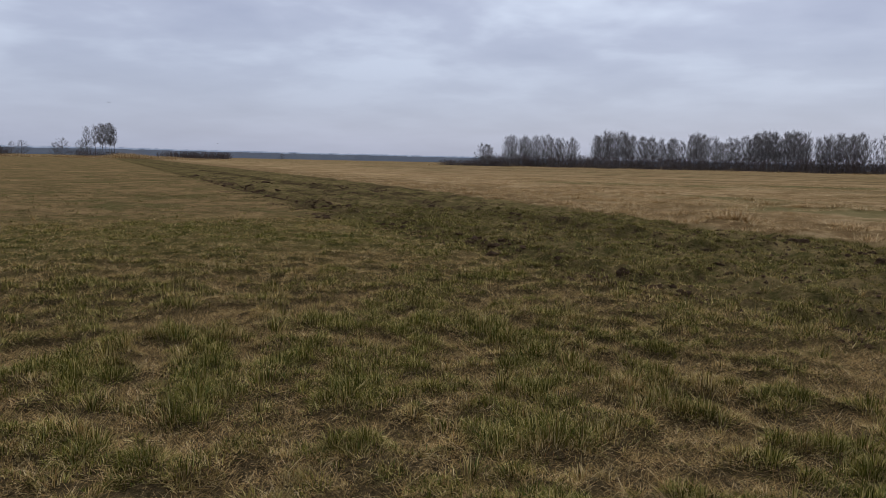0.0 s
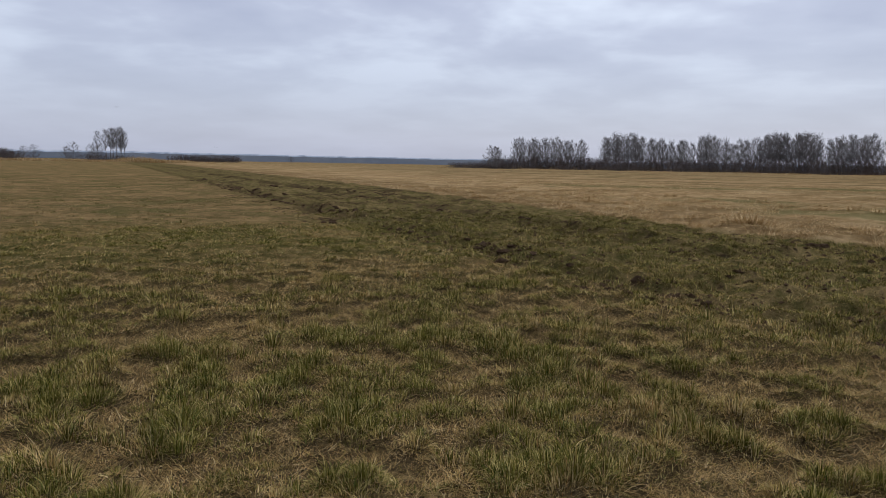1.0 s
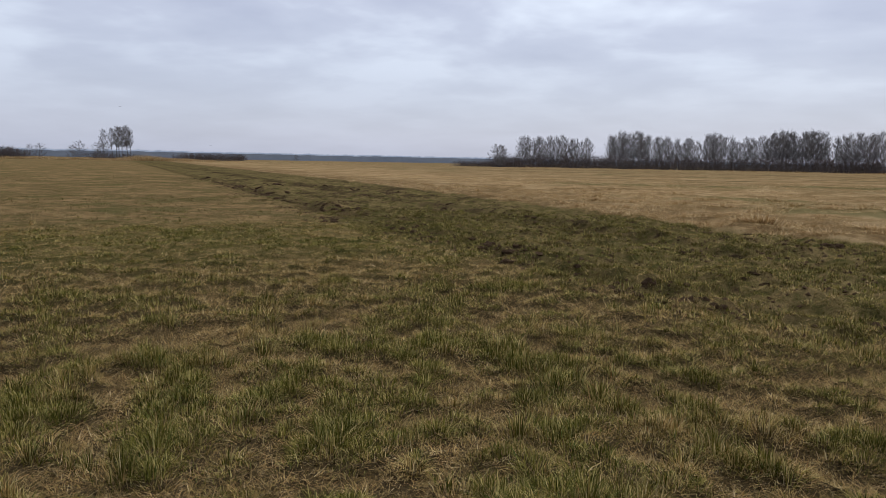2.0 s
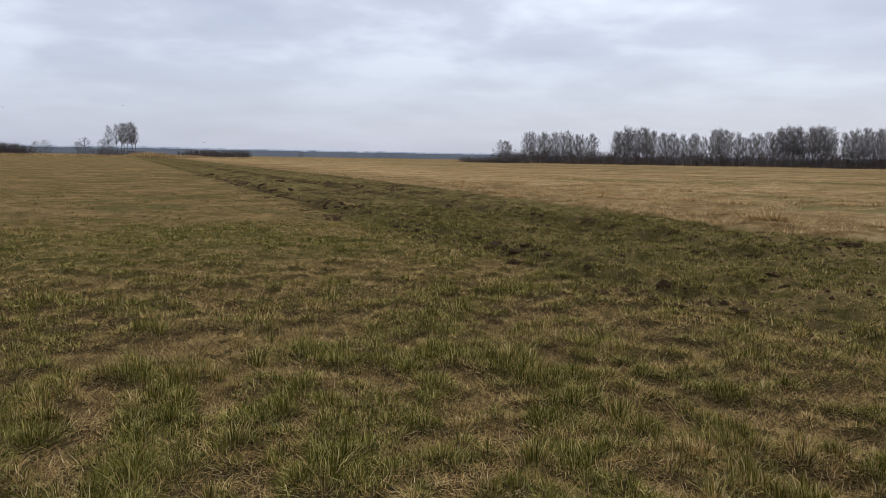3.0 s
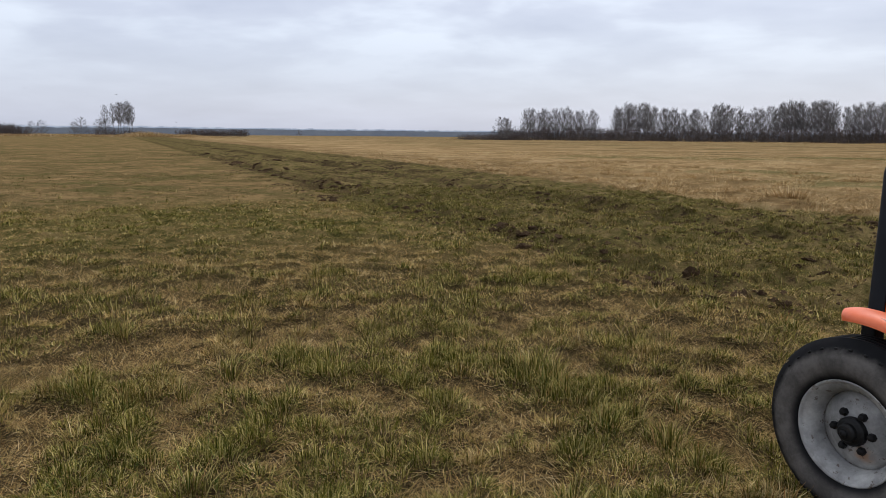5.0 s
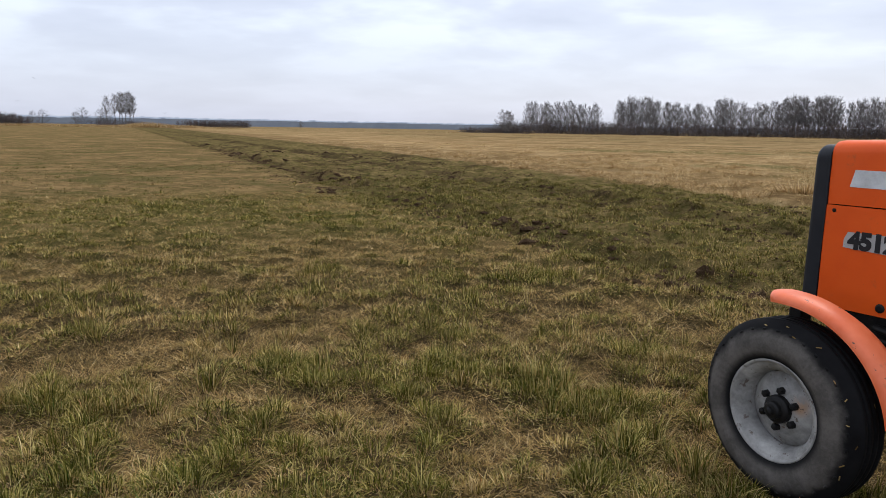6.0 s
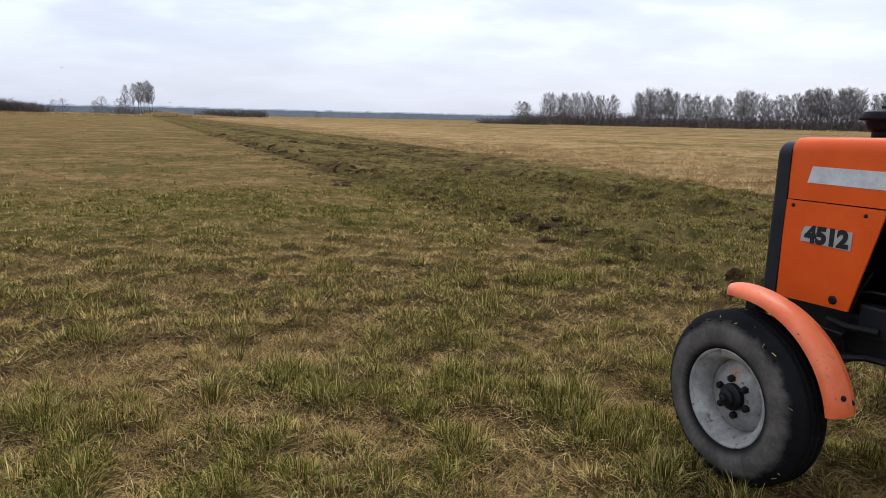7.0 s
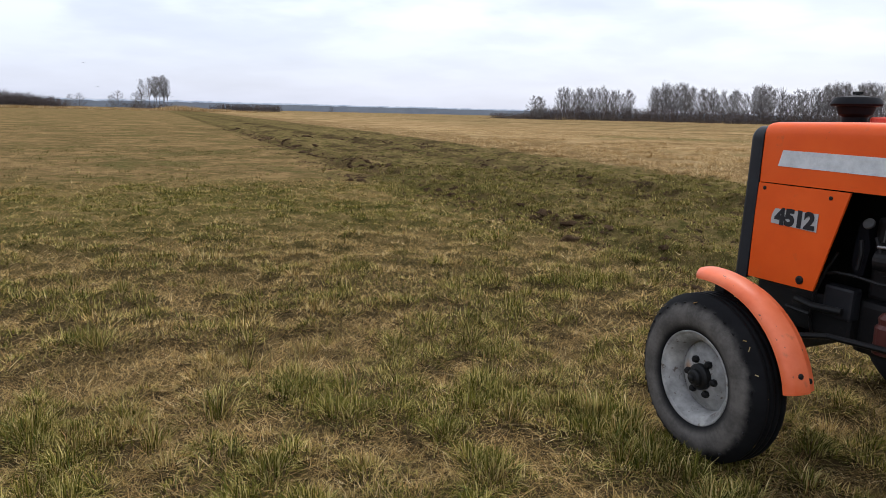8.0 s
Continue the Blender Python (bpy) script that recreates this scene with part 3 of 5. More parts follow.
    # flattened dead blades that mat the ground
    for r0, r1, den, wid in ((0.0, 5.0, 7600, 0.0042), (5.0, 9.0, 3400, 0.0064), (9.0, 16.0, 700, 0.011)):
        p = scatter(r0, r1, den)
        u, v = uv(p[:, 0], p[:, 1])
        wob = 1.4 * (vnoise(p[:, 0], p[:, 1], 2.0, 23) - 0.5)
        inner = v + wob > edge_lo(u)
        p = p[(v < edge_hi(u) - 0.3) & (~inner | (RNG.random(len(p)) < 0.3)) & (RNG.random(len(p)) < 1.0 - 0.55 * hummock(p[:, 0], p[:, 1]))]
        n = len(p)
        mats_flat.append((p, 0.05 + 0.08 * RNG.random(n), wid * (0.6 + 0.8 * RNG.random(n)), 1.0 + 0.45 * RNG.random(n), RNG.random(n) * 2 * np.pi))
    # tussocks of longer blades
    for r0, r1, den, wid, count in ((0.0, 7.0, 2.1, 0.0044, 105), (7.0, 14.0, 1.9, 0.0085, 50), (14.0, 19.0, 0.6, 0.013, 22)):
        c = scatter(r0, r1, den)
        u, v = uv(c[:, 0], c[:, 1])
        c = c[v < edge_hi(u) - 0.6]
        if r0 == 0.0:
            # longer grass beside the wheel's track
            a, b = RNG.uniform(-2.4, 0.7, 48), np.abs(RNG.normal(0.10, 0.10, 48)) + 0.05
            c = np.concatenate([c, np.column_stack([-1.325 + CH * a - SH * b, 6.866 + SH * a + CH * b])])
        size = 0.55 + 0.75 * RNG.random(len(c)) ** 1.5
        dry = RNG.random(len(c)) < smooth(dryness(c[:, 0], c[:, 1]), 0.3, 0.8) * 0.6
        k = np.repeat(np.arange(len(c)), (count * size ** 1.5).astype(int))
        rr = np.abs(RNG.normal(0, 0.07, len(k))) * size[k]
        aa = RNG.random(len(k)) * 2 * np.pi
        p = c[k] + np.column_stack([rr * np.cos(aa), rr * np.sin(aa)])
        l = (0.08 + 0.08 * RNG.random(len(k))) * size[k] * (1.0 if r0 < 7 else 0.7)
        le = (0.25 + rr / (0.1 * size[k]) * 0.75 + RNG.normal(0, 0.3, len(k))).clip(0.02, 1.45)
        tu = aa + RNG.normal(0, 0.5, len(k))
        w = wid * (0.6 + 0.8 * RNG.random(len(k)))
        d = dry[k] ^ (RNG.random(len(k)) < 0.18)
        put("straw", p[d], l[d], w[d], le[d], tu[d])
        put("green", p[~d], l[~d], w[~d], le[~d], tu[~d])
    mats = {"green": (GRASS_GREEN, "grass", "fresh green meadow grass growing in tufts"), "olive": (GRASS_OLIVE, "olive_grass", "yellowing olive meadow grass growing in tufts"), "straw": (GRASS_STRAW, "dry_grass", "dry straw-coloured grass matted over the meadow"), "dark": (GRASS_DARK, "torn_turf", "dark trampled turf on the torn strip"), "short": (GRASS_SHORT, "short_grass", "short olive-green grass of the open meadow"), "tan": (GRASS_TAN, "short_dry_grass", "short tan dry grass of the open meadow")}
    flat = [np.concatenate([r[i] for r in mats_flat]) for i in range(5)]
    blade_mesh("thatch", *flat, GRASS_THATCH, "flattened dead grass blades matted on the earth", three=False)
    for kind, rows in bins.items():
        mat, name, label = mats[kind]
        cols = [np.concatenate([r[i] for r in rows]) for i in range(5)]
        near = path_distance(cols[0][:, 0], cols[0][:, 1]) < 3.7
        blade_mesh(name, *(q[near] for q in cols), mat, label)
        blade_mesh(name, *(q[~near] for q in cols), mat, label, three=False)


def grow_round():
    """Coarse grass on the ground beside and behind the walk."""
    rng = np.random.default_rng(12)
    n = 190000
    r, a = 13 * rng.random(n) ** 0.58, rng.random(n) * 2 * np.pi
    p = np.column_stack([-0.8 + r * np.cos(a), 2.3 + r * np.sin(a)])
    x, y = p[:, 0], p[:, 1]
    b0 = np.degrees(np.arctan2(y - 0.9, x + 0.25))
    b1 = np.degrees(np.arctan2(y - 3.68, x + 1.31))
    ahead = ((b0 > 70) | (b1 > 72)) & ((b0 < 150) | (b1 < 150)) & (0.953 * (y - 0.9) - 0.30 * (x + 0.25) > 2.6) & (b0 > 0) & (b1 > 0)
    u, v = uv(x, y)
    keep = ~ahead & (v < edge_hi(u) + 0.3) & (path_distance(x, y) > 0.02)
    p, r = p[keep], r[keep]
    n = len(p)
    cx, cy, rnd, out = clumps(p, 0.3, 700)
    rise = 0.45 + 0.95 * lattice(np.round(cx * 1e3), np.round(cy * 1e3), 9) ** 1.3
    l = 0.115 * (0.55 + 0.6 * rng.random(n)) * rise * (1.1 - 0.45 * out)
    corner = (p[:, 1] > 2.0) & (p[:, 0] < 0.5)
    w = np.where(corner, 0.0075, 0.026 + 0.0007 * r) * (0.6 + 0.8 * rng.random(n))
    l = l * np.where(corner, 0.75, 1.0)
    le, tu = (0.25 + out + rng.normal(0, 0.3, n)).clip(0.03, 1.45), np.arctan2(p[:, 1] - cy, p[:, 0] - cx) + rng.normal(0, 0.75, n)
    mix = dryness(cx, cy) + 0.6 * (rnd - 0.5) + 0.22 * rng.normal(0, 1, n)
    for name, mat, sel, label in (("dry_grass", GRASS_STRAW, mix > 0.7, "dry straw-coloured grass beside the walked track"), ("olive_grass", GRASS_OLIVE, (mix > 0.36) & (mix <= 0.7), "yellowing meadow grass beside the walked track"), ("grass", GRASS_GREEN, mix <= 0.36, "green meadow grass beside the walked track")):
        blade_mesh(name, p[sel], l[sel], w[sel], le[sel], tu[sel], mat, label, three=False)


def grow_reeds():
    ps, ls, ws = [], [], []
    for r0, r1, den, wid, hei in ((12, 34, 480, 0.010, 0.16), (34, 80, 80, 0.019, 0.12)):
        p = scatter(r0, r1, den)
        u, v = uv(p[:, 0], p[:, 1])
        wob = 2.2 * (vnoise(p[:, 0], p[:, 1], 1.2, 83) - 0.5)
        d = v + wob - edge_hi(u)
        clump = vnoise(p[:, 0], p[:, 1], 1.3, 87, 3)
        open_turf = np.hypot((p[:, 0] - 6.4) / 4.4, (p[:, 1] - 27.9) / 3.0) + 0.8 * (clump - 0.5)
        keep = (d > -0.15) & (open_turf > 0.85) & (RNG.random(len(p)) < 0.25 + 0.9 * smooth(clump, 0.4, 0.6))
        p, clump, d = p[keep], clump[keep], d[keep]
        ps.append(p)
        ls.append(hei * (0.4 + 0.8 * RNG.random(len(p))) * (0.35 + 1.5 * smooth(clump, 0.45, 0.75)) * (1 + 0.5 * np.exp(-d / 1.2)))
        ws.append(wid * (0.6 + 0.8 * RNG.random(len(p))))
    p, l, w = np.concatenate(ps), np.concatenate(ls), np.concatenate(ws)
    n = len(p)
    lean, turn = np.abs(RNG.normal(1.2, 0.3, n)).clip(0, 1.5), RNG.random(n) * 2 * np.pi
    # hummocks of longer reeds along the edge
    q = scatter(12, 46, 290)
    u, v = uv(q[:, 0], q[:, 1])
    d = v - edge_hi(u)
    cx, cy, rnd, out = clumps(q, 1.15, 500)
    keep = (d > -0.1) & (d < 14) & (np.hypot((q[:, 0] - 6.4) / 4.4, (q[:, 1] - 27.9) / 3.0) > 0.95) & (out < 0.9) & (rnd + 0.35 * np.exp(-d / 2.5) > 0.42 + 0.03 * d)
    q, cx, cy, rnd, out = q[keep], cx[keep], cy[keep], rnd[keep], out[keep]
    m = len(q)
    p = np.concatenate([p, q])
    l = np.concatenate([l, 0.30 * (0.5 + 0.6 * RNG.random(m)) * (0.4 + 0.9 * rnd) * (1.05 - 0.4 * out)])
    w = np.concatenate([w, 0.014 * (0.6 + 0.8 * RNG.random(m))])
    lean = np.concatenate([lean, (0.65 + 0.75 * out + RNG.normal(0, 0.3, m)).clip(0.03, 1.48)])
    turn = np.concatenate([turn, np.arctan2(q[:, 1] - cy, q[:, 0] - cx) + RNG.normal(0, 0.7, m)])
    # one pale upright tuft at the edge
    m = 420
    rr, aa = np.abs(RNG.normal(0, 0.30, m)), RNG.random(m) * 2 * np.pi
    p = np.concatenate([p, np.column_stack([1.9 + 1.7 * rr * np.cos(aa), 22.2 + rr * np.sin(aa)])])
    l = np.concatenate([l, 0.22 + 0.26 * RNG.random(m)])
    w = np.concatenate([w, 0.020 + 0.014 * RNG.random(m)])
    lean, turn = np.concatenate([lean, (0.5 + rr + RNG.normal(0, 0.3, m)).clip(0.02, 1.3)]), np.concatenate([turn, aa])
    blade_mesh("reed_grass", p, l, w, lean, turn, GRASS_REED, "pale dry reed grass bent over beside the torn strip", three=False)


grow()
grow_round()
grow_reeds()


# ======== torn soil ========
def clod_mesh(seed, fine=3):
    bm = bmesh.new()
    bmesh.ops.create_icosphere(bm, subdivisions=fine, radius=1.0)
    off = Vector((seed * 3.7, seed * 1.9, 0))
    for v in bm.verts:
        n = noise.fractal(v.co * 1.4 + off, 1.0, 2.0, 4)
        lump = noise.fractal(v.co * 4.5 + off, 0.8, 2.0, 3)
        v.co *= 0.78 + 0.50 * n + 0.20 * lump
        v.co.z = max(v.co.z, -0.25) * 0.7
    me = bpy.data.meshes.new("soil_clod")
    bm.to_mesh(me)
    bm.free()
    me.materials.append(SOIL)
    return me


def scatter_clods():
    big = [clod_mesh(i) for i in range(5)]
    small = [clod_mesh(i + 9, 2) for i in range(6)]
    rnd = random.Random(11)
    spots = [(-0.82, 10.26, 0.30, 7), (-4.75, 15.5, 0.32, 3), (-10.85, 20.96, 0.42, 5), (-18.0, 28.82, 0.6, 4), (-35.9, 46.1, 0.7, 3), (2.56, 17.29, 0.4, 4), (-6.0, 21.5, 0.25, 2), (-9.2, 17.9, 0.35, 4), (-1.7, 13.0, 0.3, 4), (0.6, 11.5, 0.25, 3), (-0.4, 15.0, 0.28, 3), (3.2, 15.3, 0.3, 3), (-25.0, 36.0, 0.5, 3), (-8.2, 24.5, 0.3, 3), (0.4, 19.9, 0.3, 2)]
    crumbs = []
    for x, y, s, n in spots:
        for i in range(n):
            put_clod(rnd.choice(big), x + rnd.gauss(0, s * 0.7), y + rnd.gauss(0, s * 0.7), s * rnd.uniform(0.18, 0.40), rnd)
        for i in range(5):
            put_clod(rnd.choice(small), x + rnd.gauss(0, s * 1.3), y + rnd.gauss(0, s * 1.3), s * rnd.uniform(0.08, 0.2), rnd)
        crumbs += [(x + rnd.gauss(0, s * 1.5), y + rnd.gauss(0, s * 1.5), s * rnd.uniform(0.03, 0.10)) for i in range(60)]
    # torn sods along the edge of the strip and its inner ruts
    for i in range(46):
        u = 7 + 44 * rnd.random() ** 1.4
        v = float(edge_lo(u)) + rnd.choice((rnd.gauss(0.25, 0.15), rnd.gauss(0.3, 0.2), rnd.gauss(0.35, 0.2), rnd.gauss(4.5, 0.5), rnd.uniform(0, 7)))
        s = rnd.uniform(0.14, 0.34) * (1 + u / 90)
        for j in range(3):
            # sods lie strung out along the furrow
            a, b = u + rnd.gauss(0, s * 1.8), v + rnd.gauss(0, s * 0.5)
            put_clod(rnd.choice(small), CH * a + SH * b, SH * a - CH * b, s * rnd.uniform(0.22, 0.5), rnd)
        for j in range(24):
            a, b = u + rnd.gauss(0, s * 2.6), v + rnd.gauss(0, s * 0.9)
            crumbs.append((CH * a + SH * b, SH * a - CH * b, s * rnd.uniform(0.05, 0.18)))
    # loose soil on the bare places of the strip
    for i in range(9000):
        u, v = 4 + 30 * rnd.random(), rnd.uniform(-0.5, 8.5)
        x, y = CH * u + SH * (v + 6.8), SH * u - CH * (v + 6.8)
        if float(vnoise(x, y, 0.8, 77, 3)) < 0.43 and v < 7.0 + 0.05 * u:
            crumbs.append((x, y, rnd.uniform(0.012, 0.045)))
    verts, faces = [], []
    ground = height(np.array([c[0] for c in crumbs]), np.array([c[1] for c in crumbs]))
    for (x, y, s), z in zip(crumbs, ground):
        o, t = len(verts), rnd.uniform(0, 6.28)
        for i in range(5):
            a = t + 1.2566 * i
            verts.append((x + s * math.cos(a) * rnd.uniform(0.7, 1.2), y + s * math.sin(a) * rnd.uniform(0.7, 1.2), z + s * rnd.uniform(-0.1, 0.35)))
        verts.append((x, y, z + s * rnd.uniform(0.6, 1.0)))
        verts.append((x, y, z - s * 0.4))
        for i in range(5):
            faces += [(o + i, o + (i + 1) % 5, o + 5), (o + (i + 1) % 5, o + i, o + 6)]
    me = mesh_of("soil_crumbs", verts, faces)
    me.materials.append(SOIL)
    tagged(new("soil_crumbs", me), "dark crumbs of peat soil strewn over torn turf", "soil", kind="stuff")


def put_clod(me, x, y, s, rnd):
    ob = new("soil_clod", me)
    z = float(height(np.array([x]), np.array([y]))[0])
    ob.matrix_world = pose(x, y, z + s * 0.02, rnd.uniform(-12, 12), rnd.uniform(-12, 12), rnd.uniform(0, 360)) @ Matrix.Diagonal((s, s * rnd.uniform(0.6, 1.1), s * rnd.uniform(0.6, 0.95), 1))
    tagged(ob, "dark wet clod of turned peat soil on torn turf", "soil clod", "clods on the torn strip")


scatter_clods()


# ======== trees ========
def twig_prism(verts, faces, a, b, ra, rb):
    d = (b - a).normalized()
    x = d.orthogonal().normalized()
    y = d.cross(x)
    o = len(verts)
    for p, r in ((a, ra), (b, rb)):
        for t in (0.0, 2.094, 4.189):
            verts.append(p + r * (x * math.cos(t) + y * math.sin(t)))
    for i in range(3):
        faces.append((o + i, o + (i + 1) % 3, o + 3 + (i + 1) % 3, o + 3 + i))


def twig_spike(verts, faces, a, b, r):
    d = (b - a).normalized()
    x = d.orthogonal().normalized()
    y = d.cross(x)
    o = len(verts)
    verts += [a + r * (x * math.cos(t) + y * math.sin(t)) for t in (0.0, 2.094, 4.189)] + [b]
    faces += [(o, o + 1, o + 3), (o + 1, o + 2, o + 3), (o + 2, o, o + 3)]


def bare_tree(seed, tall, spread, branches, sprays, first=0.25, rise=1.0, trunk=0.012, thin=0.035):
    """Trunk and crown of a leafless tree: boughs that reach into an egg-shaped crown, with fine twigs."""
    rnd = random.Random(seed)
    stem, crown = ([], []), ([], [])
    nodes, p, lean = [Vector((0, 0, -0.2))], Vector((0, 0, -0.2)), Vector((rnd.gauss(0, 0.03), rnd.gauss(0, 0.03), 1))
    for i in range(7):
        p = p + (lean + Vector((rnd.gauss(0, 0.05), rnd.gauss(0, 0.05), 0))) * tall * 0.93 / 7
        nodes.append(p.copy())
    for i in range(7):
        twig_prism(*stem, nodes[i], nodes[i + 1], tall * trunk * (1 - 0.125 * i), tall * trunk * (1 - 0.125 * (i + 1)))

    def on_trunk(z):
        f = max(0.0, min(0.999, (z + 0.2) / (nodes[-1].z + 0.2))) * 7
        return nodes[int(f)].lerp(nodes[int(f) + 1], f - int(f))

    for i in range(branches):
        f = (i + rnd.random()) / branches
        z = tall * (first + 0.12 + (1.0 - first - 0.12) * f)
        wide = spread * math.sin(math.pi * (0.16 + 0.80 * f) ** 0.85) ** 0.7 * rnd.uniform(0.45, 1.05)
        a = 2.4 * i + rnd.uniform(-0.6, 0.6)
        out = Vector((math.cos(a), math.sin(a), 0))
        foot = on_trunk(max(tall * first * 0.8, min(z - wide * rise, tall * 0.9)))
        tip = on_trunk(z) + out * wide
        tip.z = z
        mid = foot.lerp(tip, 0.5) + out * wide * 0.12
        r = 0.30 * tall * trunk * (1.1 - 0.6 * f)
        twig_prism(*crown, foot, mid, r, r * 0.65)
        twig_prism(*crown, mid, tip, r * 0.65, thin)
        way = (tip - foot).normalized()
        for j in range(sprays):
            g = rnd.uniform(0.3, 1.0)
            at = foot.lerp(mid, g * 2) if g < 0.5 else mid.lerp(tip, g * 2 - 1)
            d = (way * 0.7 + Vector((rnd.gauss(0, 0.5), rnd.gauss(0, 0.5), 0.35 * rise + rnd.gauss(0, 0.3)))).normalized()
            end = at + d * tall * rnd.uniform(0.06, 0.13)
            twig_spike(*crown, at, end, thin * 1.1)
            for m in range(3):
                b = at.lerp(end, rnd.uniform(0.25, 0.95))
                d2 = (d + Vector((rnd.gauss(0, 0.6), rnd.gauss(0, 0.6), 0.2 + rnd.gauss(0, 0.4)))).normalized()
                twig_spike(*crown, b, b + d2 * tall * rnd.uniform(0.03, 0.07), thin * 0.85)
    return stem, crown


def tree_thing(name, seed, label, category, bark, twigs, **shape):
    stem, crown = bare_tree(seed, **shape)
    root = new(name)
    for pname, data, mat in (("trunk", stem, bark), ("crown", crown, twigs)):
        me = mesh_of(pname, *data)
        me.materials.append(mat)
        ob = new(pname, me)
        ob.parent = root
    return tagged(root, label, category)


def bush_thing(name, seed, label, tall, wide, stems, mat=None):
    rnd = random.Random(seed)
    twig = ([], [])
    for i in range(stems):
        a, r = rnd.uniform(0, 2 * math.pi), wide * math.sqrt(rnd.random())
        foot = Vector((r * math.cos(a), r * math.sin(a), -0.2))
        way = Vector((math.cos(a) * 0.35 * r / wide + rnd.gauss(0, 0.2), math.sin(a) * 0.35 * r / wide + rnd.gauss(0, 0.2), 1)).normalized()
        ln = tall * rnd.uniform(0.8, 1.03) * math.sqrt(1 - 0.75 * (r / wide) ** 2)
        top = foot + way * ln
        twig_prism(*twig, foot, top, 0.045, 0.02)
        for j in range(16):
            f = rnd.uniform(0.1, 1.0)
            p = foot.lerp(top, f)
            b = rnd.uniform(0, 2 * math.pi)
            q = p + Vector((math.cos(b) * 0.8, math.sin(b) * 0.8, rnd.uniform(0.1, 0.9))) * rnd.uniform(0.4, 1.1) * tall * 0.19
            twig_spike(*twig, p, q, 0.070)
    me = mesh_of(name, *twig)
    me.materials.append(mat or SCRUB)
    return tagged(new(name, me), label, "bush")


def polar(bearing, dist):
    """A place by its bearing (degrees from x) and distance from the middle of the walk."""
    return -0.8 + dist * math.cos(radians(bearing)), 2.3 + dist * math.sin(radians(bearing))


def plant_trees():
    rnd = random.Random(4)
    # the wood beyond the reed land
    label = "tall leafless poplar at the edge of a bare wood"
    kinds = [tree_thing("tree", s, label, "tree", BARK, TWIG, tall=15.0, spread=2.7, branches=36, sprays=6, first=0.22, rise=1.35, trunk=0.011, thin=0.040) for s in (1, 2, 3, 4, 5)]
    broad = [tree_thing("tree", s, "broad leafless tree beside the bare wood", "tree", BARK, TWIG, tall=9.0, spread=4.2, branches=44, sprays=7, first=0.12, rise=0.7, trunk=0.02, thin=0.036) for s in (11, 12)]
    scrub = [bush_thing("bush", s, "dense dark leafless scrub under the bare wood", 6.5, 4.8, 38) for s in (21, 22, 23)]
    used = set()

    def put(kind, x, y, s=1.0, sz=None):
        m = pose(x, y, 0, 0, 0, rnd.uniform(0, 360))
        if kind not in used:
            used.add(kind)
            kind.matrix_basis, ob = m, kind
        else:
            ob = copy_thing(kind, m)
        ob.scale = (s, s, sz or s)
        return ob

    # clusters along the wood: bearing from, to, number, size
    for b0, b1, n, s in ((102.6, 96.8, 28, 1.0), (95.4, 92.2, 21, 1.12), (91.9, 88.4, 18, 1.0), (88.1, 86.6, 10, 1.12), (86.4, 84.2, 12, 1.0), (84.0, 79.6, 32, 1.12), (79.2, 76.0, 20, 1.1), (75.6, 71.5, 14, 1.0)):
        for i in range(n):
            b = b0 + (b1 - b0) * (i + rnd.random()) / n
            x, y = polar(b, 345 + rnd.uniform(-4, 34))
            put(rnd.choice(kinds), x, y, s * rnd.uniform(0.85, 1.08))
    for i in range(74):
        b = 104.5 - 33 * (i + rnd.random()) / 74
        x, y = polar(b, 338 + rnd.uniform(-4, 16))
        put(rnd.choice(scrub), x, y, rnd.uniform(0.9, 1.25), rnd.uniform(0.95, 1.25))
    for i in range(12):
        b = 107.8 - 4.6 * (i + rnd.random()) / 12
        x, y = polar(b, 350 + rnd.uniform(-4, 10))
        put(rnd.choice(scrub), x, y, 0.8, 0.55)
    for b, sc in ((104.35, 1.2), (104.0, 1.15), (104.15, 1.1)):
        put(broad[0], *polar(b, 332 + rnd.uniform(-2, 2)), sc)
    # trees beyond the meadow's far end
    tall = tree_thing("tree", 31, "tall slender leafless tree at the end of the meadow", "tree", BARK, TWIG, tall=17.0, spread=2.6, branches=36, sprays=6, first=0.34, rise=1.5, trunk=0.012, thin=0.040)
    for b, s in ((133.35, 0.9), (133.55, 1.0), (133.7, 1.02), (133.95, 0.98), (134.15, 0.96), (134.35, 1.0), (134.6, 0.95), (135.15, 0.9)):
        put(tall, *polar(b, 400 + rnd.uniform(-8, 8)), s)
    for b, s in ((135.2, 0.95), (135.65, 1.0), (136.75, 1.05), (137.3, 0.8), (139.35, 0.85), (139.95, 0.8)):
        put(broad[1], *polar(b, 400 + rnd.uniform(-8, 8)), s)
    for b, s in ((133.3, 0.9), (133.8, 0.85), (134.4, 0.9), (135.2, 1.0), (135.7, 1.0), (132.2, 0.5), (131.4, 0.45), (130.7, 0.4)):
        put(rnd.choice(scrub), *polar(b, 395 + rnd.uniform(-8, 8)), s * 0.9, s * 0.8)
    thicket = [bush_thing("bush", s, "dense dark thicket behind the reeds", 7.0, 5.2, 70) for s in (26, 27)]
    for i in range(44):
        b = 140.9 + 12 * (i + rnd.random()) / 44
        put(rnd.choice(thicket), *polar(b, 385 + rnd.uniform(-8, 8)), 1.1, 0.85 + 0.42 * min(1.0, (b - 140.9) / 3.0) + rnd.uniform(-0.06, 0.06))
    for i in range(16):
        b = 130.0 - 4.9 * (i + rnd.random()) / 16
        put(rnd.choice(scrub), *polar(b, 640 + rnd.uniform(-10, 10)), 1.25, 1.1)
    x, y = polar(121.0, 640)
    put(broad[1], x, y, 0.75)


plant_trees()


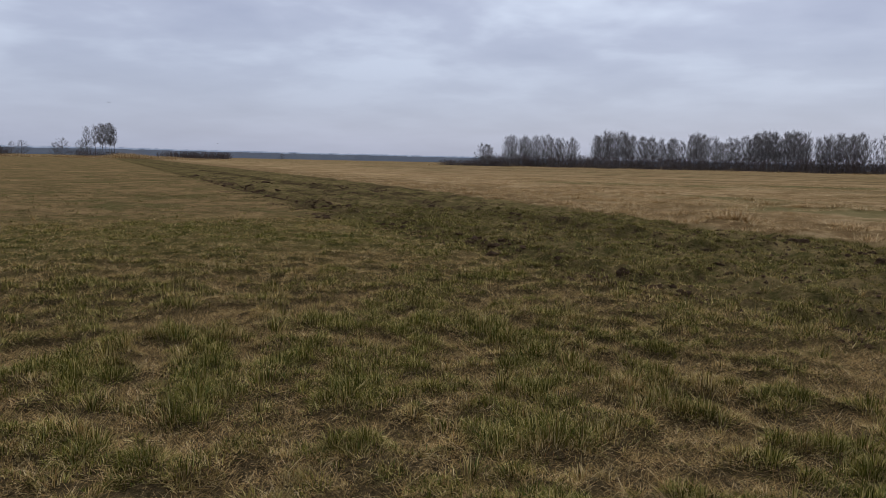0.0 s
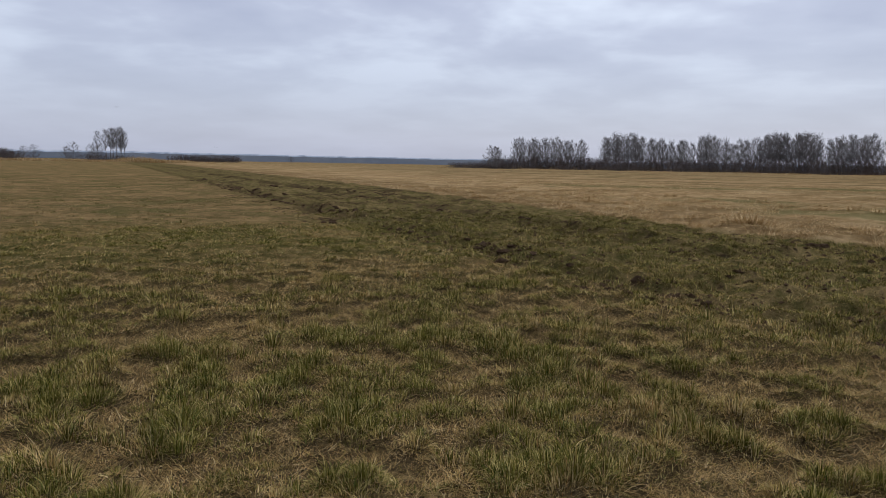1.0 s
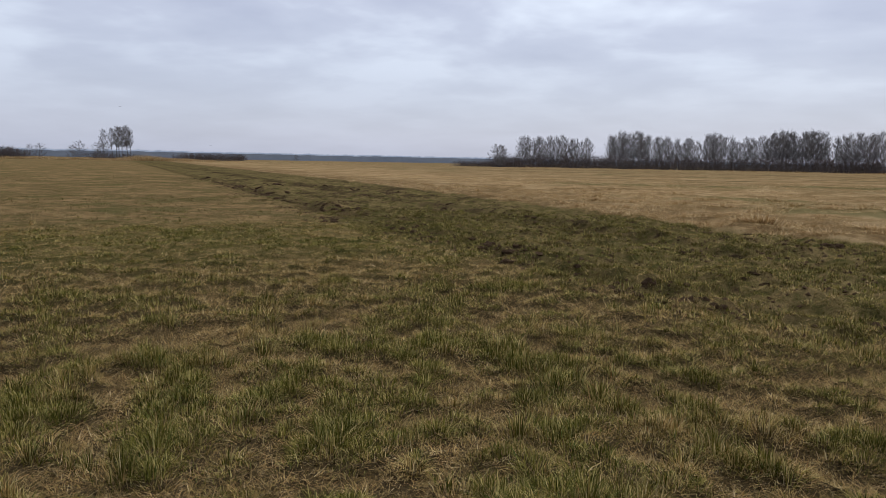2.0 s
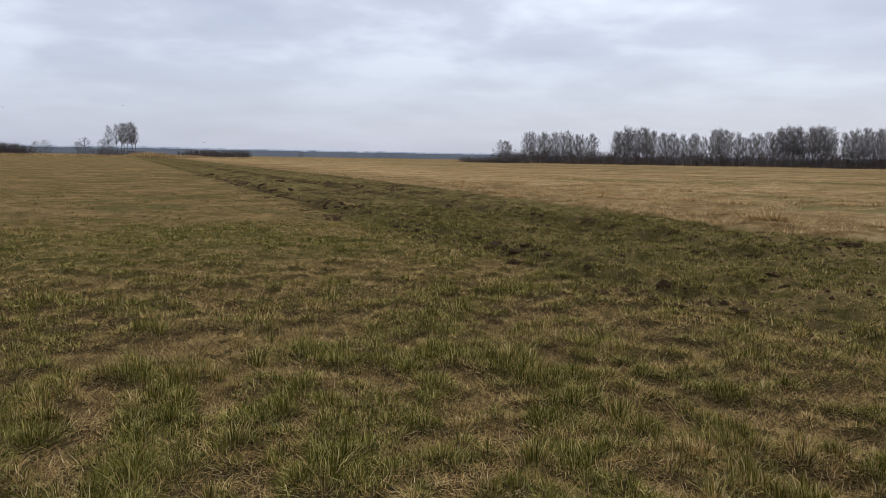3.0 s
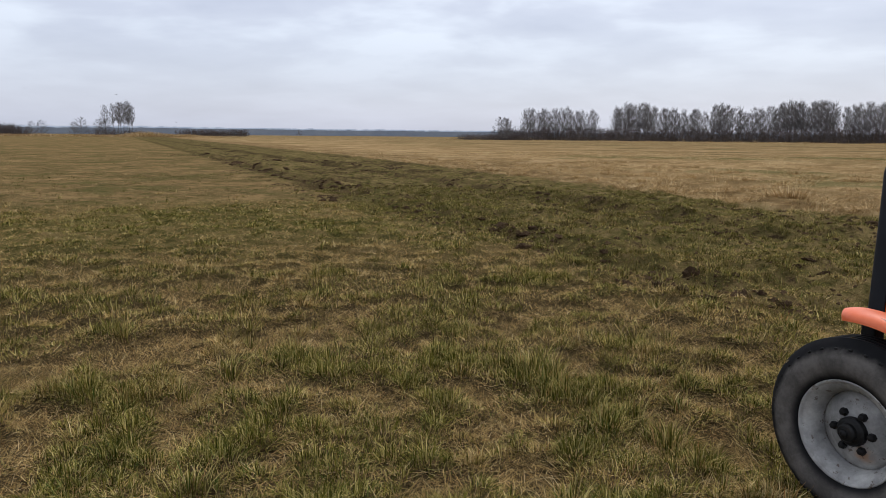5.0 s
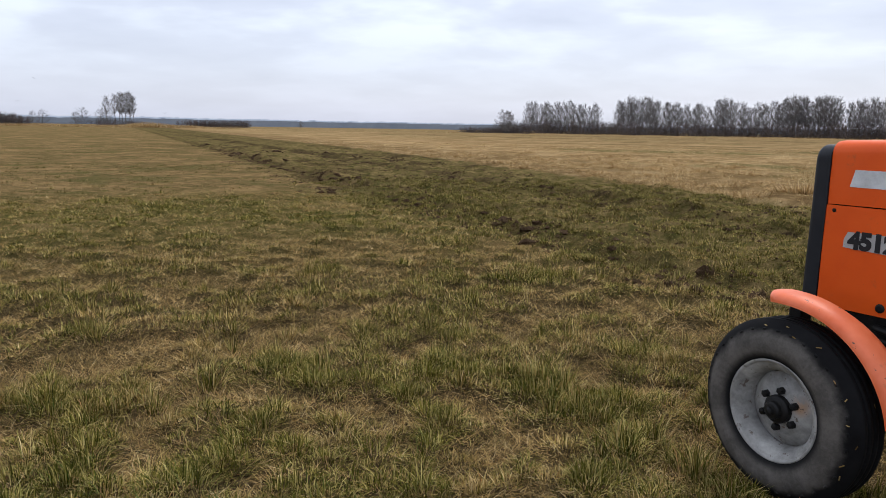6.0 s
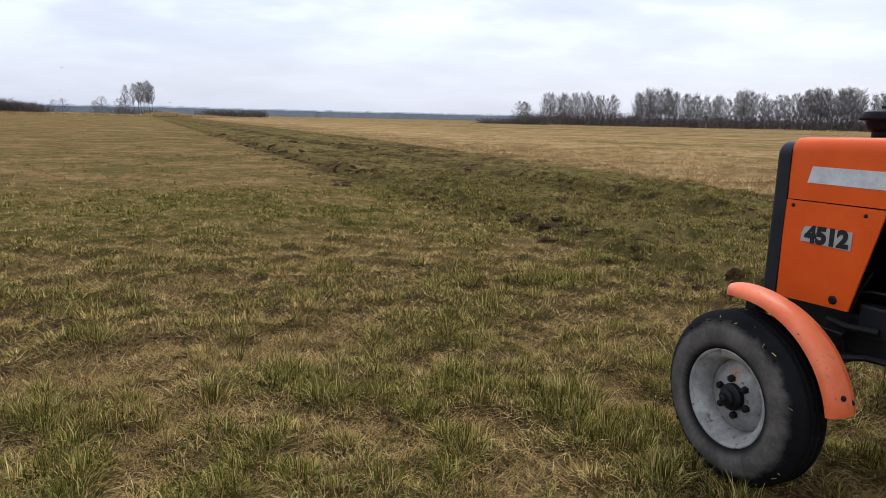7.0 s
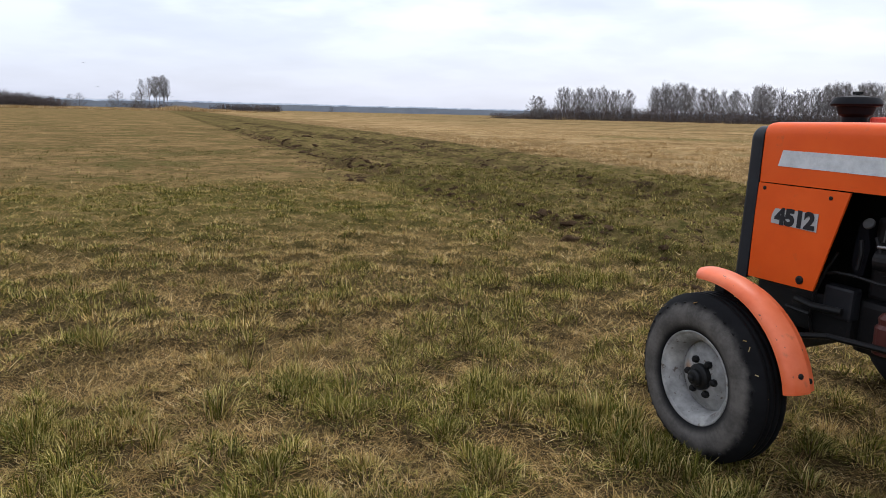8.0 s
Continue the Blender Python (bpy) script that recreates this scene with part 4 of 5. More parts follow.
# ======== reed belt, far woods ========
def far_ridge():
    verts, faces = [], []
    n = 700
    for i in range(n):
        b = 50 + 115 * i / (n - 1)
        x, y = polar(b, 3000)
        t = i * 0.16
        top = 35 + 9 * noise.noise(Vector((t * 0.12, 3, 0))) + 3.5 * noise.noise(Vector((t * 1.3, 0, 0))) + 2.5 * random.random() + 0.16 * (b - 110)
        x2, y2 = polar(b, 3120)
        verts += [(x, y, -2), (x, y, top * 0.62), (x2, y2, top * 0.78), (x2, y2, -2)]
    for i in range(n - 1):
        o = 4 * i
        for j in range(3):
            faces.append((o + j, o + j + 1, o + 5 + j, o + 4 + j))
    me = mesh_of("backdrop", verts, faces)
    me.materials.append(HAZY_FARWOOD)
    tagged(new("backdrop", me), "wooded ridge on the horizon with blue-grey haze in its colour", "far wood", kind="structure")


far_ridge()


def reed_belt():
    rng = np.random.default_rng(8)
    ps, ls = [], []
    n = 30000
    b = np.radians(124 + 36 * rng.random(n))
    d = 365 + 22 * rng.random(n)
    p = np.column_stack([-0.8 + d * np.cos(b), 2.3 + d * np.sin(b)])
    tall = (0.9 + 1.1 * rng.random(n)) * (0.35 + 1.1 * vnoise(p[:, 0], p[:, 1], 14.0, 91)) * smooth(np.degrees(b), 123, 131) * (1 + 0.9 * np.exp(-((np.degrees(b) - 132.6) / 1.5) ** 2))
    blade_mesh("reed_belt", p, tall, 0.14 + 0.18 * rng.random(n), np.abs(rng.normal(0.4, 0.25, n)), rng.random(n) * 6.283, GRASS_REED, "belt of dry reeds along the far edge of the meadow", three=False)


reed_belt()


def hedge_foot():
    rng = np.random.default_rng(9)
    n = 9000
    b = np.radians(71 + 38 * rng.random(n))
    d = 322 + 8 * rng.random(n)
    p = np.column_stack([-0.8 + d * np.cos(b), 2.3 + d * np.sin(b)])
    tall = (0.3 + 0.35 * rng.random(n)) * smooth(vnoise(p[:, 0], p[:, 1], 16.0, 95), 0.35, 0.65)
    blade_mesh("pale_reeds", p, tall, 0.3 + 0.3 * rng.random(n), np.abs(rng.normal(0.4, 0.3, n)), rng.random(n) * 6.283, GRASS_REED, "pale dry reeds along the foot of the scrub", three=False)


hedge_foot()


# ======== tractor ========
HUB_Z, FLANGE = 0.385, 0.76


def front_wheel(parent, side):
    """Front wheel about its own axle: y points outwards on the left."""
    bm = bmesh.new()
    add_lathe(bm, [(0.0, 0.222), (0.004, 0.214), (-0.006, 0.205), (-0.020, 0.200), (-0.026, 0.184), (-0.070, 0.170), (-0.110, 0.170), (-0.150, 0.2), (-0.165, 0.222), (-0.172, 0.222), (-0.160, 0.194), (-0.115, 0.162), (-0.070, 0.162), (-0.030, 0.176), (-0.010, 0.196), (-0.006, 0.214)], 56, closed=True)
    wheel = part("wheel", bm, RIM, parent, "grey steel front wheel with a worn tyre", smooth=True)
    bm = bmesh.new()
    prof = [(-0.004, 0.212), (0.010, 0.232), (0.021, 0.262), (0.022, 0.292), (0.015, 0.318), (0.000, 0.346), (-0.014, 0.366), (-0.024, 0.377)]
    for y0 in (-0.034, -0.066, -0.098, -0.130):
        prof += [(y0, 0.386), (y0 - 0.004, 0.389), (y0 - 0.018, 0.389), (y0 - 0.021, 0.382), (y0 - 0.0225, 0.376), (y0 - 0.029, 0.376)]
    prof += [(-0.162, 0.371), (-0.176, 0.358), (-0.190, 0.327), (-0.196, 0.300), (-0.192, 0.265), (-0.180, 0.232), (-0.168, 0.212), (-0.10, 0.20)]
    add_lathe(bm, prof, 72, closed=True)
    # shoulder lugs
    for i in range(34):
        spin = Euler((0, -2 * math.pi * i / 34, 0)).to_matrix().to_4x4()
        for y0, tilt in ((-0.003, 1), (-0.169, -1)):
            add_box(bm, (-0.015, -0.0045, -0.008), (0.011, 0.0045, 0.008), 0.003, spin @ pose(0.341, y0, 0, 0, 0, tilt * 28))
    tyre = part("tyre", bm, RUBBER, wheel, "worn black ribbed tyre with dusty sidewall", smooth=True)
    bm = bmesh.new()
    rnd = random.Random(15)
    for i in range(18):
        a = rnd.uniform(0, 2 * math.pi)
        r, y0 = rnd.choice(((0.352, 0.007), (0.362, 0.001), (0.373, -0.014), (0.388, -0.045), (0.388, -0.108)))
        m = Euler((0, -a, 0)).to_matrix().to_4x4() @ pose(r, y0, 0, rnd.uniform(-70, 70), 0, 24 if y0 > -0.02 else 90)
        add_box(bm, (-0.001, -0.002, -rnd.uniform(0.004, 0.012)), (0.001, 0.002, rnd.uniform(0.003, 0.012)), 0.0, m)
    tagged(part("straw_bits", bm, GRASS_THATCH, tyre, "wisps of straw stuck to the tread"), "wisps of straw stuck to the tread", kind="stuff")
    bm = bmesh.new()
    add_lathe(bm, [(-0.112, 0.170), (-0.098, 0.167), (-0.086, 0.158), (-0.076, 0.140), (-0.064, 0.115), (-0.055, 0.105), (-0.053, 0.06), (-0.060, 0.055), (-0.090, 0.06), (-0.120, 0.168)], 48)
    disc = part("disc", bm, RIM, wheel, "grey wheel disc with rust stains", smooth=True)
    disc.data.set_sharp_from_angle(angle=radians(50))
    bm = bmesh.new()
    add_lathe(bm, [(-0.09, 0.062), (-0.030, 0.060), (-0.022, 0.052), (-0.018, 0.040), (-0.004, 0.038), (0.004, 0.030), (0.006, 0.018), (0.016, 0.016), (0.020, 0.008)], 24)
    part("hub", bm, IRON, wheel, "greasy black hub", smooth=False)
    for i in range(6):
        a = radians(60 * i)
        bm = bmesh.new()
        add_lathe(bm, [(-0.056, 0.017), (-0.038, 0.017), (-0.031, 0.013), (-0.029, 0.006)], 6, pose(0.082 * math.cos(a), 0, 0.082 * math.sin(a)))
        part("wheel_nut", bm, IRON, wheel)
    return wheel


def fender(parent):
    """Curved mudguard over the left front wheel, in the wheel centre's space."""
    section = [(-0.038, 0.474), (-0.040, 0.487), (-0.052, 0.500), (-0.078, 0.510), (-0.110, 0.516), (-0.136, 0.517), (-0.143, 0.501), (-0.194, 0.489), (-0.206, 0.472)]
    bm = bmesh.new()
    n = 44
    rings = []
    for i in range(n + 1):
        a = radians(75 + (169 - 75) * i / n)
        f = i / n
        tip = math.sqrt(max(0.0, min(1.0, (f + 0.004) / 0.09)))
        ring = []
        for shell in (0.0, -0.006):
            row = []
            for y, r in (section if shell == 0 else section[::-1]):
                y2 = -0.12 + (y + 0.12) * (0.25 + 0.75 * tip)
                r2 = r + shell - (1 - tip) * 0.012 + 0.012 * math.exp(-f * 9) - 0.018
                row.append(bm.verts.new((r2 * math.cos(a), FLANGE + y2, HUB_Z + r2 * math.sin(a))))
            ring += row
        rings.append(ring)
    m = len(rings[0])
    for a, b in zip(rings, rings[1:]):
        for j in range(m):
            bm.faces.new((a[j], a[(j + 1) % m], b[(j + 1) % m], b[j]))
    bm.faces.new(rings[0])
    bm.faces.new(rings[-1][::-1])
    bmesh.ops.recalc_face_normals(bm, faces=bm.faces)
    guard = part("mudguard", bm, FADED, parent, "faded orange front mudguard", smooth=True)
    guard.data.set_sharp_from_angle(angle=radians(38))
    for a, y in ((160.5, -0.095), (163.5, -0.150)):
        bm = bmesh.new()
        c, n = math.cos(radians(a)), math.sin(radians(a))
        r = 0.497 if y > -0.12 else 0.489
        add_lathe(bm, [(-0.004, 0.012), (0.003, 0.012), (0.007, 0.007)], 8, pose(r * c, FLANGE + y, HUB_Z + r * n) @ Euler((0, -radians(a), 0)).to_matrix().to_4x4() @ pose(0, 0, 0, 0, 0, -90))
        part("bolt", bm, IRON, guard, "dark bolt head")
    return guard


HOOD_W = 0.31


def hood_section(x):
    """Half outline (y, z) of the hood at x, from the seam to the crown."""
    top = 1.545 + min((0.15 - x) * 0.02, 0.008)
    pts = [(HOOD_W, 1.266), (HOOD_W + 0.002, 1.36), (HOOD_W, top - 0.068)]
    for a in range(0, 91, 15):
        pts.append((HOOD_W - 0.055 + 0.055 * math.cos(radians(a)), top - 0.055 + 0.055 * math.sin(radians(a))))
    pts.append((0.1, top - 0.002))
    return pts


def build_tractor():
    root = new("tractor")
    tagged(root, "orange farm tractor with black grille driving over grass", "tractor")
    # hood
    bm = bmesh.new()
    rings = []
    for x in (0.150, 0.143, 0.12, 0.0, -0.15, -0.3, -0.45, -0.65, -0.9, -1.15):
        half = hood_section(x)
        pull = 0.012 if x > 0.148 else (0.003 if x > 0.14 else 0.0)
        row = [(y - pull, z - pull) for y, z in half]
        row = row + [(-y, z) for y, z in row[::-1]]
        rings.append([bm.verts.new((x, y, z)) for y, z in row])
    for a, b in zip(rings, rings[1:]):
        for j in range(len(a) - 1):
            bm.faces.new((a[j], a[j + 1], b[j + 1], b[j]))
    bm.faces.new(rings[0])
    bm.faces.new(rings[-1][::-1])
    for a, b in zip(rings, rings[1:]):
        bm.faces.new((a[-1], a[0], b[0], b[-1]))
    bmesh.ops.recalc_face_normals(bm, faces=bm.faces)
    hood = part("hood", bm, PAINT, root, "orange engine hood with a silver stripe", smooth=True)
    hood.data.set_sharp_from_angle(angle=radians(40))
    for s in (1, -1):
        bm = bmesh.new()
        add_prism(bm, [(0.028, 1.420), (0.047, 1.346), (-1.12, 1.332), (-1.12, 1.408)], s * (HOOD_W + 0.0015), s * (HOOD_W + 0.0045))
        part("stripe", bm, STRIPE, hood, "pale silver stripe")
        # lower side panel
        bm = bmesh.new()
        add_prism(bm, [(0.150, 1.261), (-0.322, 1.260), (-0.205, 0.806), (0.152, 0.800)], s * (HOOD_W - 0.012), s * (HOOD_W - 0.001))
        panel = part("side_panel", bm, PAINT, root, "orange side panel with model number")
        for x, z, r in ((0.109, 1.238, 0.009), (-0.236, 1.228, 0.009), (-0.134, 0.842, 0.020)):
            bm = bmesh.new()
            add_lathe(bm, [(0, r), (0.004, r), (0.008, r * 0.6)], 10, pose(x, s * HOOD_W - (0.002 if s > 0 else -0.002), z, 0, 0, 0 if s > 0 else 180))
            part("bolt", bm, IRON, panel)
        bm = bmesh.new()
        add_prism(bm, [(0.035, 1.150), (-0.190, 1.152), (-0.188, 1.070), (0.052, 1.080), (0.050, 1.118)], s * HOOD_W, s * (HOOD_W + 0.003))
        badge = part("badge", bm, BADGE, panel, "worn silver badge with black number")
        cu = bpy.data.curves.new("number", "FONT")
        cu.body, cu.size, cu.extrude, cu.align_x, cu.align_y, cu.offset = "4512", 0.102, 0.0012, "CENTER", "CENTER", 0.0055
        tmp = new("number", cu)
        me = bpy.data.meshes.new_from_object(tmp.evaluated_get(bpy.context.evaluated_depsgraph_get()))
        bpy.data.objects.remove(tmp)
        me.materials.clear()
        me.materials.append(INK)
        me.transform(Matrix.Translation((-0.074, s * (HOOD_W + 0.0045), 1.112)) @ Euler((radians(90), 0, radians(180 if s > 0 else 0))).to_matrix().to_4x4())
        number = new("number", me)
        number.parent = badge
        tagged(number, "black model number 4512")
    # grille surround
    bm = bmesh.new()
    front = []
    for x, pull in ((0.152, 0.0), (0.205, 0.0), (0.222, 0.006), (0.232, 0.018), (0.236, 0.04)):
        half = [(HOOD_W + 0.004 - pull, 0.79), (HOOD_W + 0.004 - pull, 1.266)] + [(y + 0.004 - pull, z - 0.018 - pull * 1.3) for y, z in hood_section(0.13)[2:]]
        row = half + [(-y, z) for y, z in half[::-1]]
        front.append([bm.verts.new((x - 0.012 * max(0.0, (z - 0.8)) + (0.006 if z < 1 else 0.0), y, z)) for y, z in row])
    for a, b in zip(front, front[1:]):
        for j in range(len(a)):
            bm.faces.new((a[j], a[(j + 1) % len(a)], b[(j + 1) % len(a)], b[j]))
    bm.faces.new(front[0])
    bm.faces.new(front[-1][::-1])
    bmesh.ops.recalc_face_normals(bm, faces=bm.faces)
    grille = part("grille", bm, BLACK, root, "black plastic grille surround", smooth=True)
    grille.data.set_sharp_from_angle(angle=radians(40))
    # air precleaner
    bm = bmesh.new()
    turn = pose(-0.075, 0, 0, 90, 0, 0)
    add_lathe(bm, [(1.53, 0.052), (1.575, 0.052), (1.582, 0.060), (1.588, 0.070), (1.612, 0.078), (1.624, 0.080), (1.626, 0.104), (1.634, 0.108), (1.650, 0.100), (1.664, 0.088), (1.668, 0.05), (1.674, 0.02)], 36, turn)
    cap = part("air_precleaner", bm, SOOT, root, "black air precleaner bowl on the hood", smooth=True)
    cap.data.set_sharp_from_angle(angle=radians(30))
    bm = bmesh.new()
    add_lathe(bm, [(1.665, 0.012), (1.682, 0.012)], 8, turn)
    add_box(bm, (-0.10, -0.004, 1.678), (-0.05, 0.004, 1.690), 0.002)
    part("wing_nut", bm, IRON, cap)
    bm = bmesh.new()
    add_lathe(bm, [(1.53, 0.082), (1.570, 0.082), (1.577, 0.076), (1.579, 0.02)], 28, pose(-0.235, -0.02, 0, 90, 0, 0))
    part("filler_cap", bm, RED, root, "red filler cap", smooth=False)
    # chassis and engine
    bm = bmesh.new()
    add_box(bm, (-0.36, -0.24, 0.60), (0.15, 0.24, 0.79), 0.02)
    add_box(bm, (0.02, -0.29, 0.79), (0.13, 0.29, 1.25), 0.01)
    part("front_support", bm, IRON, root, "black cast front support and radiator")
    bm = bmesh.new()
    add_box(bm, (-1.15, -0.20, 0.56), (-0.34, 0.20, 0.80), 0.03)
    add_box(bm, (-1.10, -0.17, 0.80), (-0.36, 0.17, 1.16), 0.02)
    add_box(bm, (-1.08, -0.13, 1.16), (-0.40, 0.13, 1.25), 0.02)
    # added filler mass: blocks the far panel so the bay's depth reads dark
    add_box(bm, (-1.12, -0.285, 0.72), (-0.02, -0.02, 1.255), 0.01)
    for i in range(4):
        add_box(bm, (-0.50 - 0.17 * i, 0.16, 0.92), (-0.42 - 0.17 * i, 0.215, 1.10), 0.015)
    part("engine", bm, IRON, root, "greasy black diesel engine block with an added dark filler behind")
    bm = bmesh.new()
    add_box(bm, (-2.35, -0.22, 0.48), (-1.14, 0.22, 0.95), 0.04)
    part("gearbox", bm, IRON, root)
    bm = bmesh.new()
    add_box(bm, (-0.365, 0.20, 0.70), (-0.225, 0.262, 0.845), 0.014)
    part("battery_box", bm, GREYBOX, root, "dark grey square housing")
    bm = bmesh.new()
    add_lathe(bm, [(0.60, 0.02), (0.61, 0.05), (0.72, 0.052), (0.735, 0.04), (0.76, 0.045), (0.78, 0.03)], 20, pose(-0.52, 0.24, 0, 90, 0, 0))
    part("fuel_filter", bm, RUSTY, root, "dull red-brown filter", smooth=False)
    bm = bmesh.new()
    add_lathe(bm, [(0.0, 0.024), (0.012, 0.024), (0.016, 0.016)], 16, pose(-0.36, 0.215, 1.13, 30, 0, 0))
    part("breather_cap", bm, DULL, root, "small grey breather cap")
    for pts, r, mat in (
        ([(-0.21, 0.255, 0.885), (-0.27, 0.26, 0.905), (-0.36, 0.262, 0.907), (-0.46, 0.255, 0.895), (-0.62, 0.24, 0.90)], 0.007, IRON),
        ([(-0.26, 0.25, 0.99), (-0.22, 0.26, 0.90), (-0.18, 0.26, 0.78), (-0.165, 0.25, 0.66), (-0.175, 0.24, 0.60)], 0.007, IRON),
        ([(-0.345, 0.23, 1.06), (-0.355, 0.235, 1.0), (-0.35, 0.24, 0.93)], 0.010, IRON),
        ([(-0.42, 0.235, 1.045), (-0.60, 0.225, 1.05)], 0.006, STEEL),
        ([(-0.60, 0.215, 0.94), (-0.44, 0.225, 1.0), (-0.40, 0.22, 1.08)], 0.008, IRON),
    ):
        bm = bmesh.new()
        add_tube(bm, pts, r)
        part("pipe", bm, mat, root)
    bm = bmesh.new()
    pump = pose(-0.50, 0.20, 0.985, 0, 0, 90)
    add_lathe(bm, [(-0.10, 0.02), (-0.09, 0.046), (-0.02, 0.05), (-0.015, 0.060), (0.01, 0.060), (0.015, 0.048), (0.08, 0.046), (0.10, 0.03)], 18, pump)
    for i in range(4):
        add_tube(bm, [(-0.43 - 0.045 * i, 0.21, 1.02), (-0.43 - 0.045 * i, 0.215, 1.065)], 0.011, 8)
    part("injection_pump", bm, IRON, root, "greasy injection pump with pipe unions", smooth=False)
    for i in range(4):
        bm = bmesh.new()
        x = -0.43 - 0.045 * i
        add_tube(bm, [(x, 0.215, 1.06), (x - 0.01, 0.225, 1.12), (x - 0.05 * i, 0.20, 1.17), (x - 0.09 * i, 0.15, 1.19)], 0.0035, 6)
        part("injector_pipe", bm, DULL, root)
    bm = bmesh.new()
    add_prism(bm, [(-0.30, 1.12), (-0.285, 0.95), (-0.31, 0.88), (-0.345, 0.90), (-0.36, 1.02), (-0.335, 1.13)], 0.10, 0.19)
    part("fan_cowl", bm, SOOT, root, "black sheet cowl beside the radiator")
    bm = bmesh.new()
    add_tube(bm, [(-0.10, 0.27, 0.745), (-0.20, 0.285, 0.735), (-0.33, 0.27, 0.74)], 0.017, 10)
    add_tube(bm, [(-0.06, 0.28, 0.700), (-0.19, 0.29, 0.695)], 0.010, 8)
    part("steering_ram", bm, IRON, root, "greasy steel steering ram")
    # front axle, steering rods, mudguard stay
    bm = bmesh.new()
    add_box(bm, (-0.055, -0.96, 0.46), (0.055, 0.60, 0.57), 0.02)
    add_box(bm, (-0.09, -0.12, 0.54), (0.09, 0.12, 0.62), 0.02)
    part("front_axle", bm, IRON, root, "black front axle beam")
    for s in (1, -1):
        side_y = 0.585 if s > 0 else -0.945
        bm = bmesh.new()
        add_lathe(bm, [(0.30, 0.042), (0.50, 0.045), (0.62, 0.036), (0.64, 0.02)], 16, pose(0, side_y, 0, 90, 0, 0))
        add_tube(bm, [(0, side_y, HUB_Z), (0, side_y + s * 0.12, HUB_Z)], 0.035, 14)
        part("kingpin", bm, IRON, root)
        bm = bmesh.new()
        add_tube(bm, [(-0.02, side_y, 0.61), (-0.16, s * 0.50, 0.615), (-0.32, s * 0.33, 0.635), (-0.9, s * 0.27, 0.66)], 0.014)
        part("drag_link", bm, IRON, root)
    bm = bmesh.new()
    add_box(bm, (0.02, 0.53, 0.60), (0.08, 0.60, 0.845), 0.008)
    add_tube(bm, [(0.0, 0.575, 0.82), (-0.03, 0.64, 0.845)], 0.014)
    add_tube(bm, [(-0.02, 0.58, 0.66), (-0.30, 0.585, 0.67), (-0.35, 0.60, 0.61)], 0.013)
    part("mudguard_stay", bm, IRON, root, "black mudguard bracket")
    fender(root)
    wheels = []
    for s in (1, -1):
        w = front_wheel(root, s)
        wheels.append((w, pose(0, FLANGE if s > 0 else -1.12, HUB_Z, 0, 0, -3 if s > 0 else 177), s, HUB_Z))
    # rear wheels stand behind the part that comes into view
    for s in (1, -1):
        bm = bmesh.new()
        add_lathe(bm, [(0.0, 0.36), (-0.02, 0.34), (-0.08, 0.30), (-0.09, 0.05), (-0.20, 0.05), (-0.20, 0.30), (-0.26, 0.34), (-0.28, 0.36)], 40)
        w = part("rear_wheel", bm, RIM, root, "grey rear wheel with a tall lugged tyre")
        bm = bmesh.new()
        add_lathe(bm, [(0.0, 0.36), (0.03, 0.42), (0.03, 0.56), (0.0, 0.645), (-0.14, 0.66), (-0.28, 0.645), (-0.31, 0.56), (-0.31, 0.42), (-0.28, 0.36)], 56, closed=True)
        for i in range(22):
            for h in (0, 1):
                a = 2 * math.pi * (i + 0.5 * h) / 22
                m = Euler((0, -a, 0)).to_matrix().to_4x4() @ pose(0.665, -0.07 - 0.14 * h, 0, 35 * (1 if h else -1), 0, 0)
                add_box(bm, (-0.025, -0.09, -0.018), (0.02, 0.09, 0.018), 0.0, m)
        part("tyre", bm, RUBBER, w, "black lugged rear tyre")
        wheels.append((w, pose(-2.05, s * 0.84, 0.685, 0, 0, 0 if s > 0 else 180), s, 0.685))
    bm = bmesh.new()
    add_box(bm, (-2.15, -0.70, 0.60), (-1.95, 0.70, 0.77), 0.03)
    part("rear_axle", bm, IRON, root)
    return root, wheels


tractor, tractor_wheels = build_tractor()


# ======== birds ========
def bird():
    root = new("bird")
    tagged(root, "dark bird flying below the grey clouds", "bird", "birds over the meadow")
    bm = bmesh.new()
    add_lathe(bm, [(-0.26, 0.01), (-0.18, 0.04), (0.0, 0.07), (0.14, 0.05), (0.22, 0.03), (0.28, 0.008)], 8)
    part("body", bm, FEATHER, root)
    for s in (1, -1):
        bm = bmesh.new()
        pts = [(0, 0.10, 0.0), (s * 0.24, 0.13, 0.10), (s * 0.52, 0.0, 0.06), (s * 0.26, -0.08, 0.08), (0, -0.10, 0.0)]
        a = [bm.verts.new(p) for p in pts]
        b = [bm.verts.new((p[0], p[1], p[2] + 0.014)) for p in pts]
        bm.faces.new(a)
        bm.faces.new(b[::-1])
        for i in range(5):
            bm.faces.new((a[i], b[i], b[(i + 1) % 5], a[(i + 1) % 5]))
        part("wing", bm, FEATHER, root)
    return root


birds = [bird()]
birds += [copy_thing(birds[0], Matrix()) for i in range(3)]


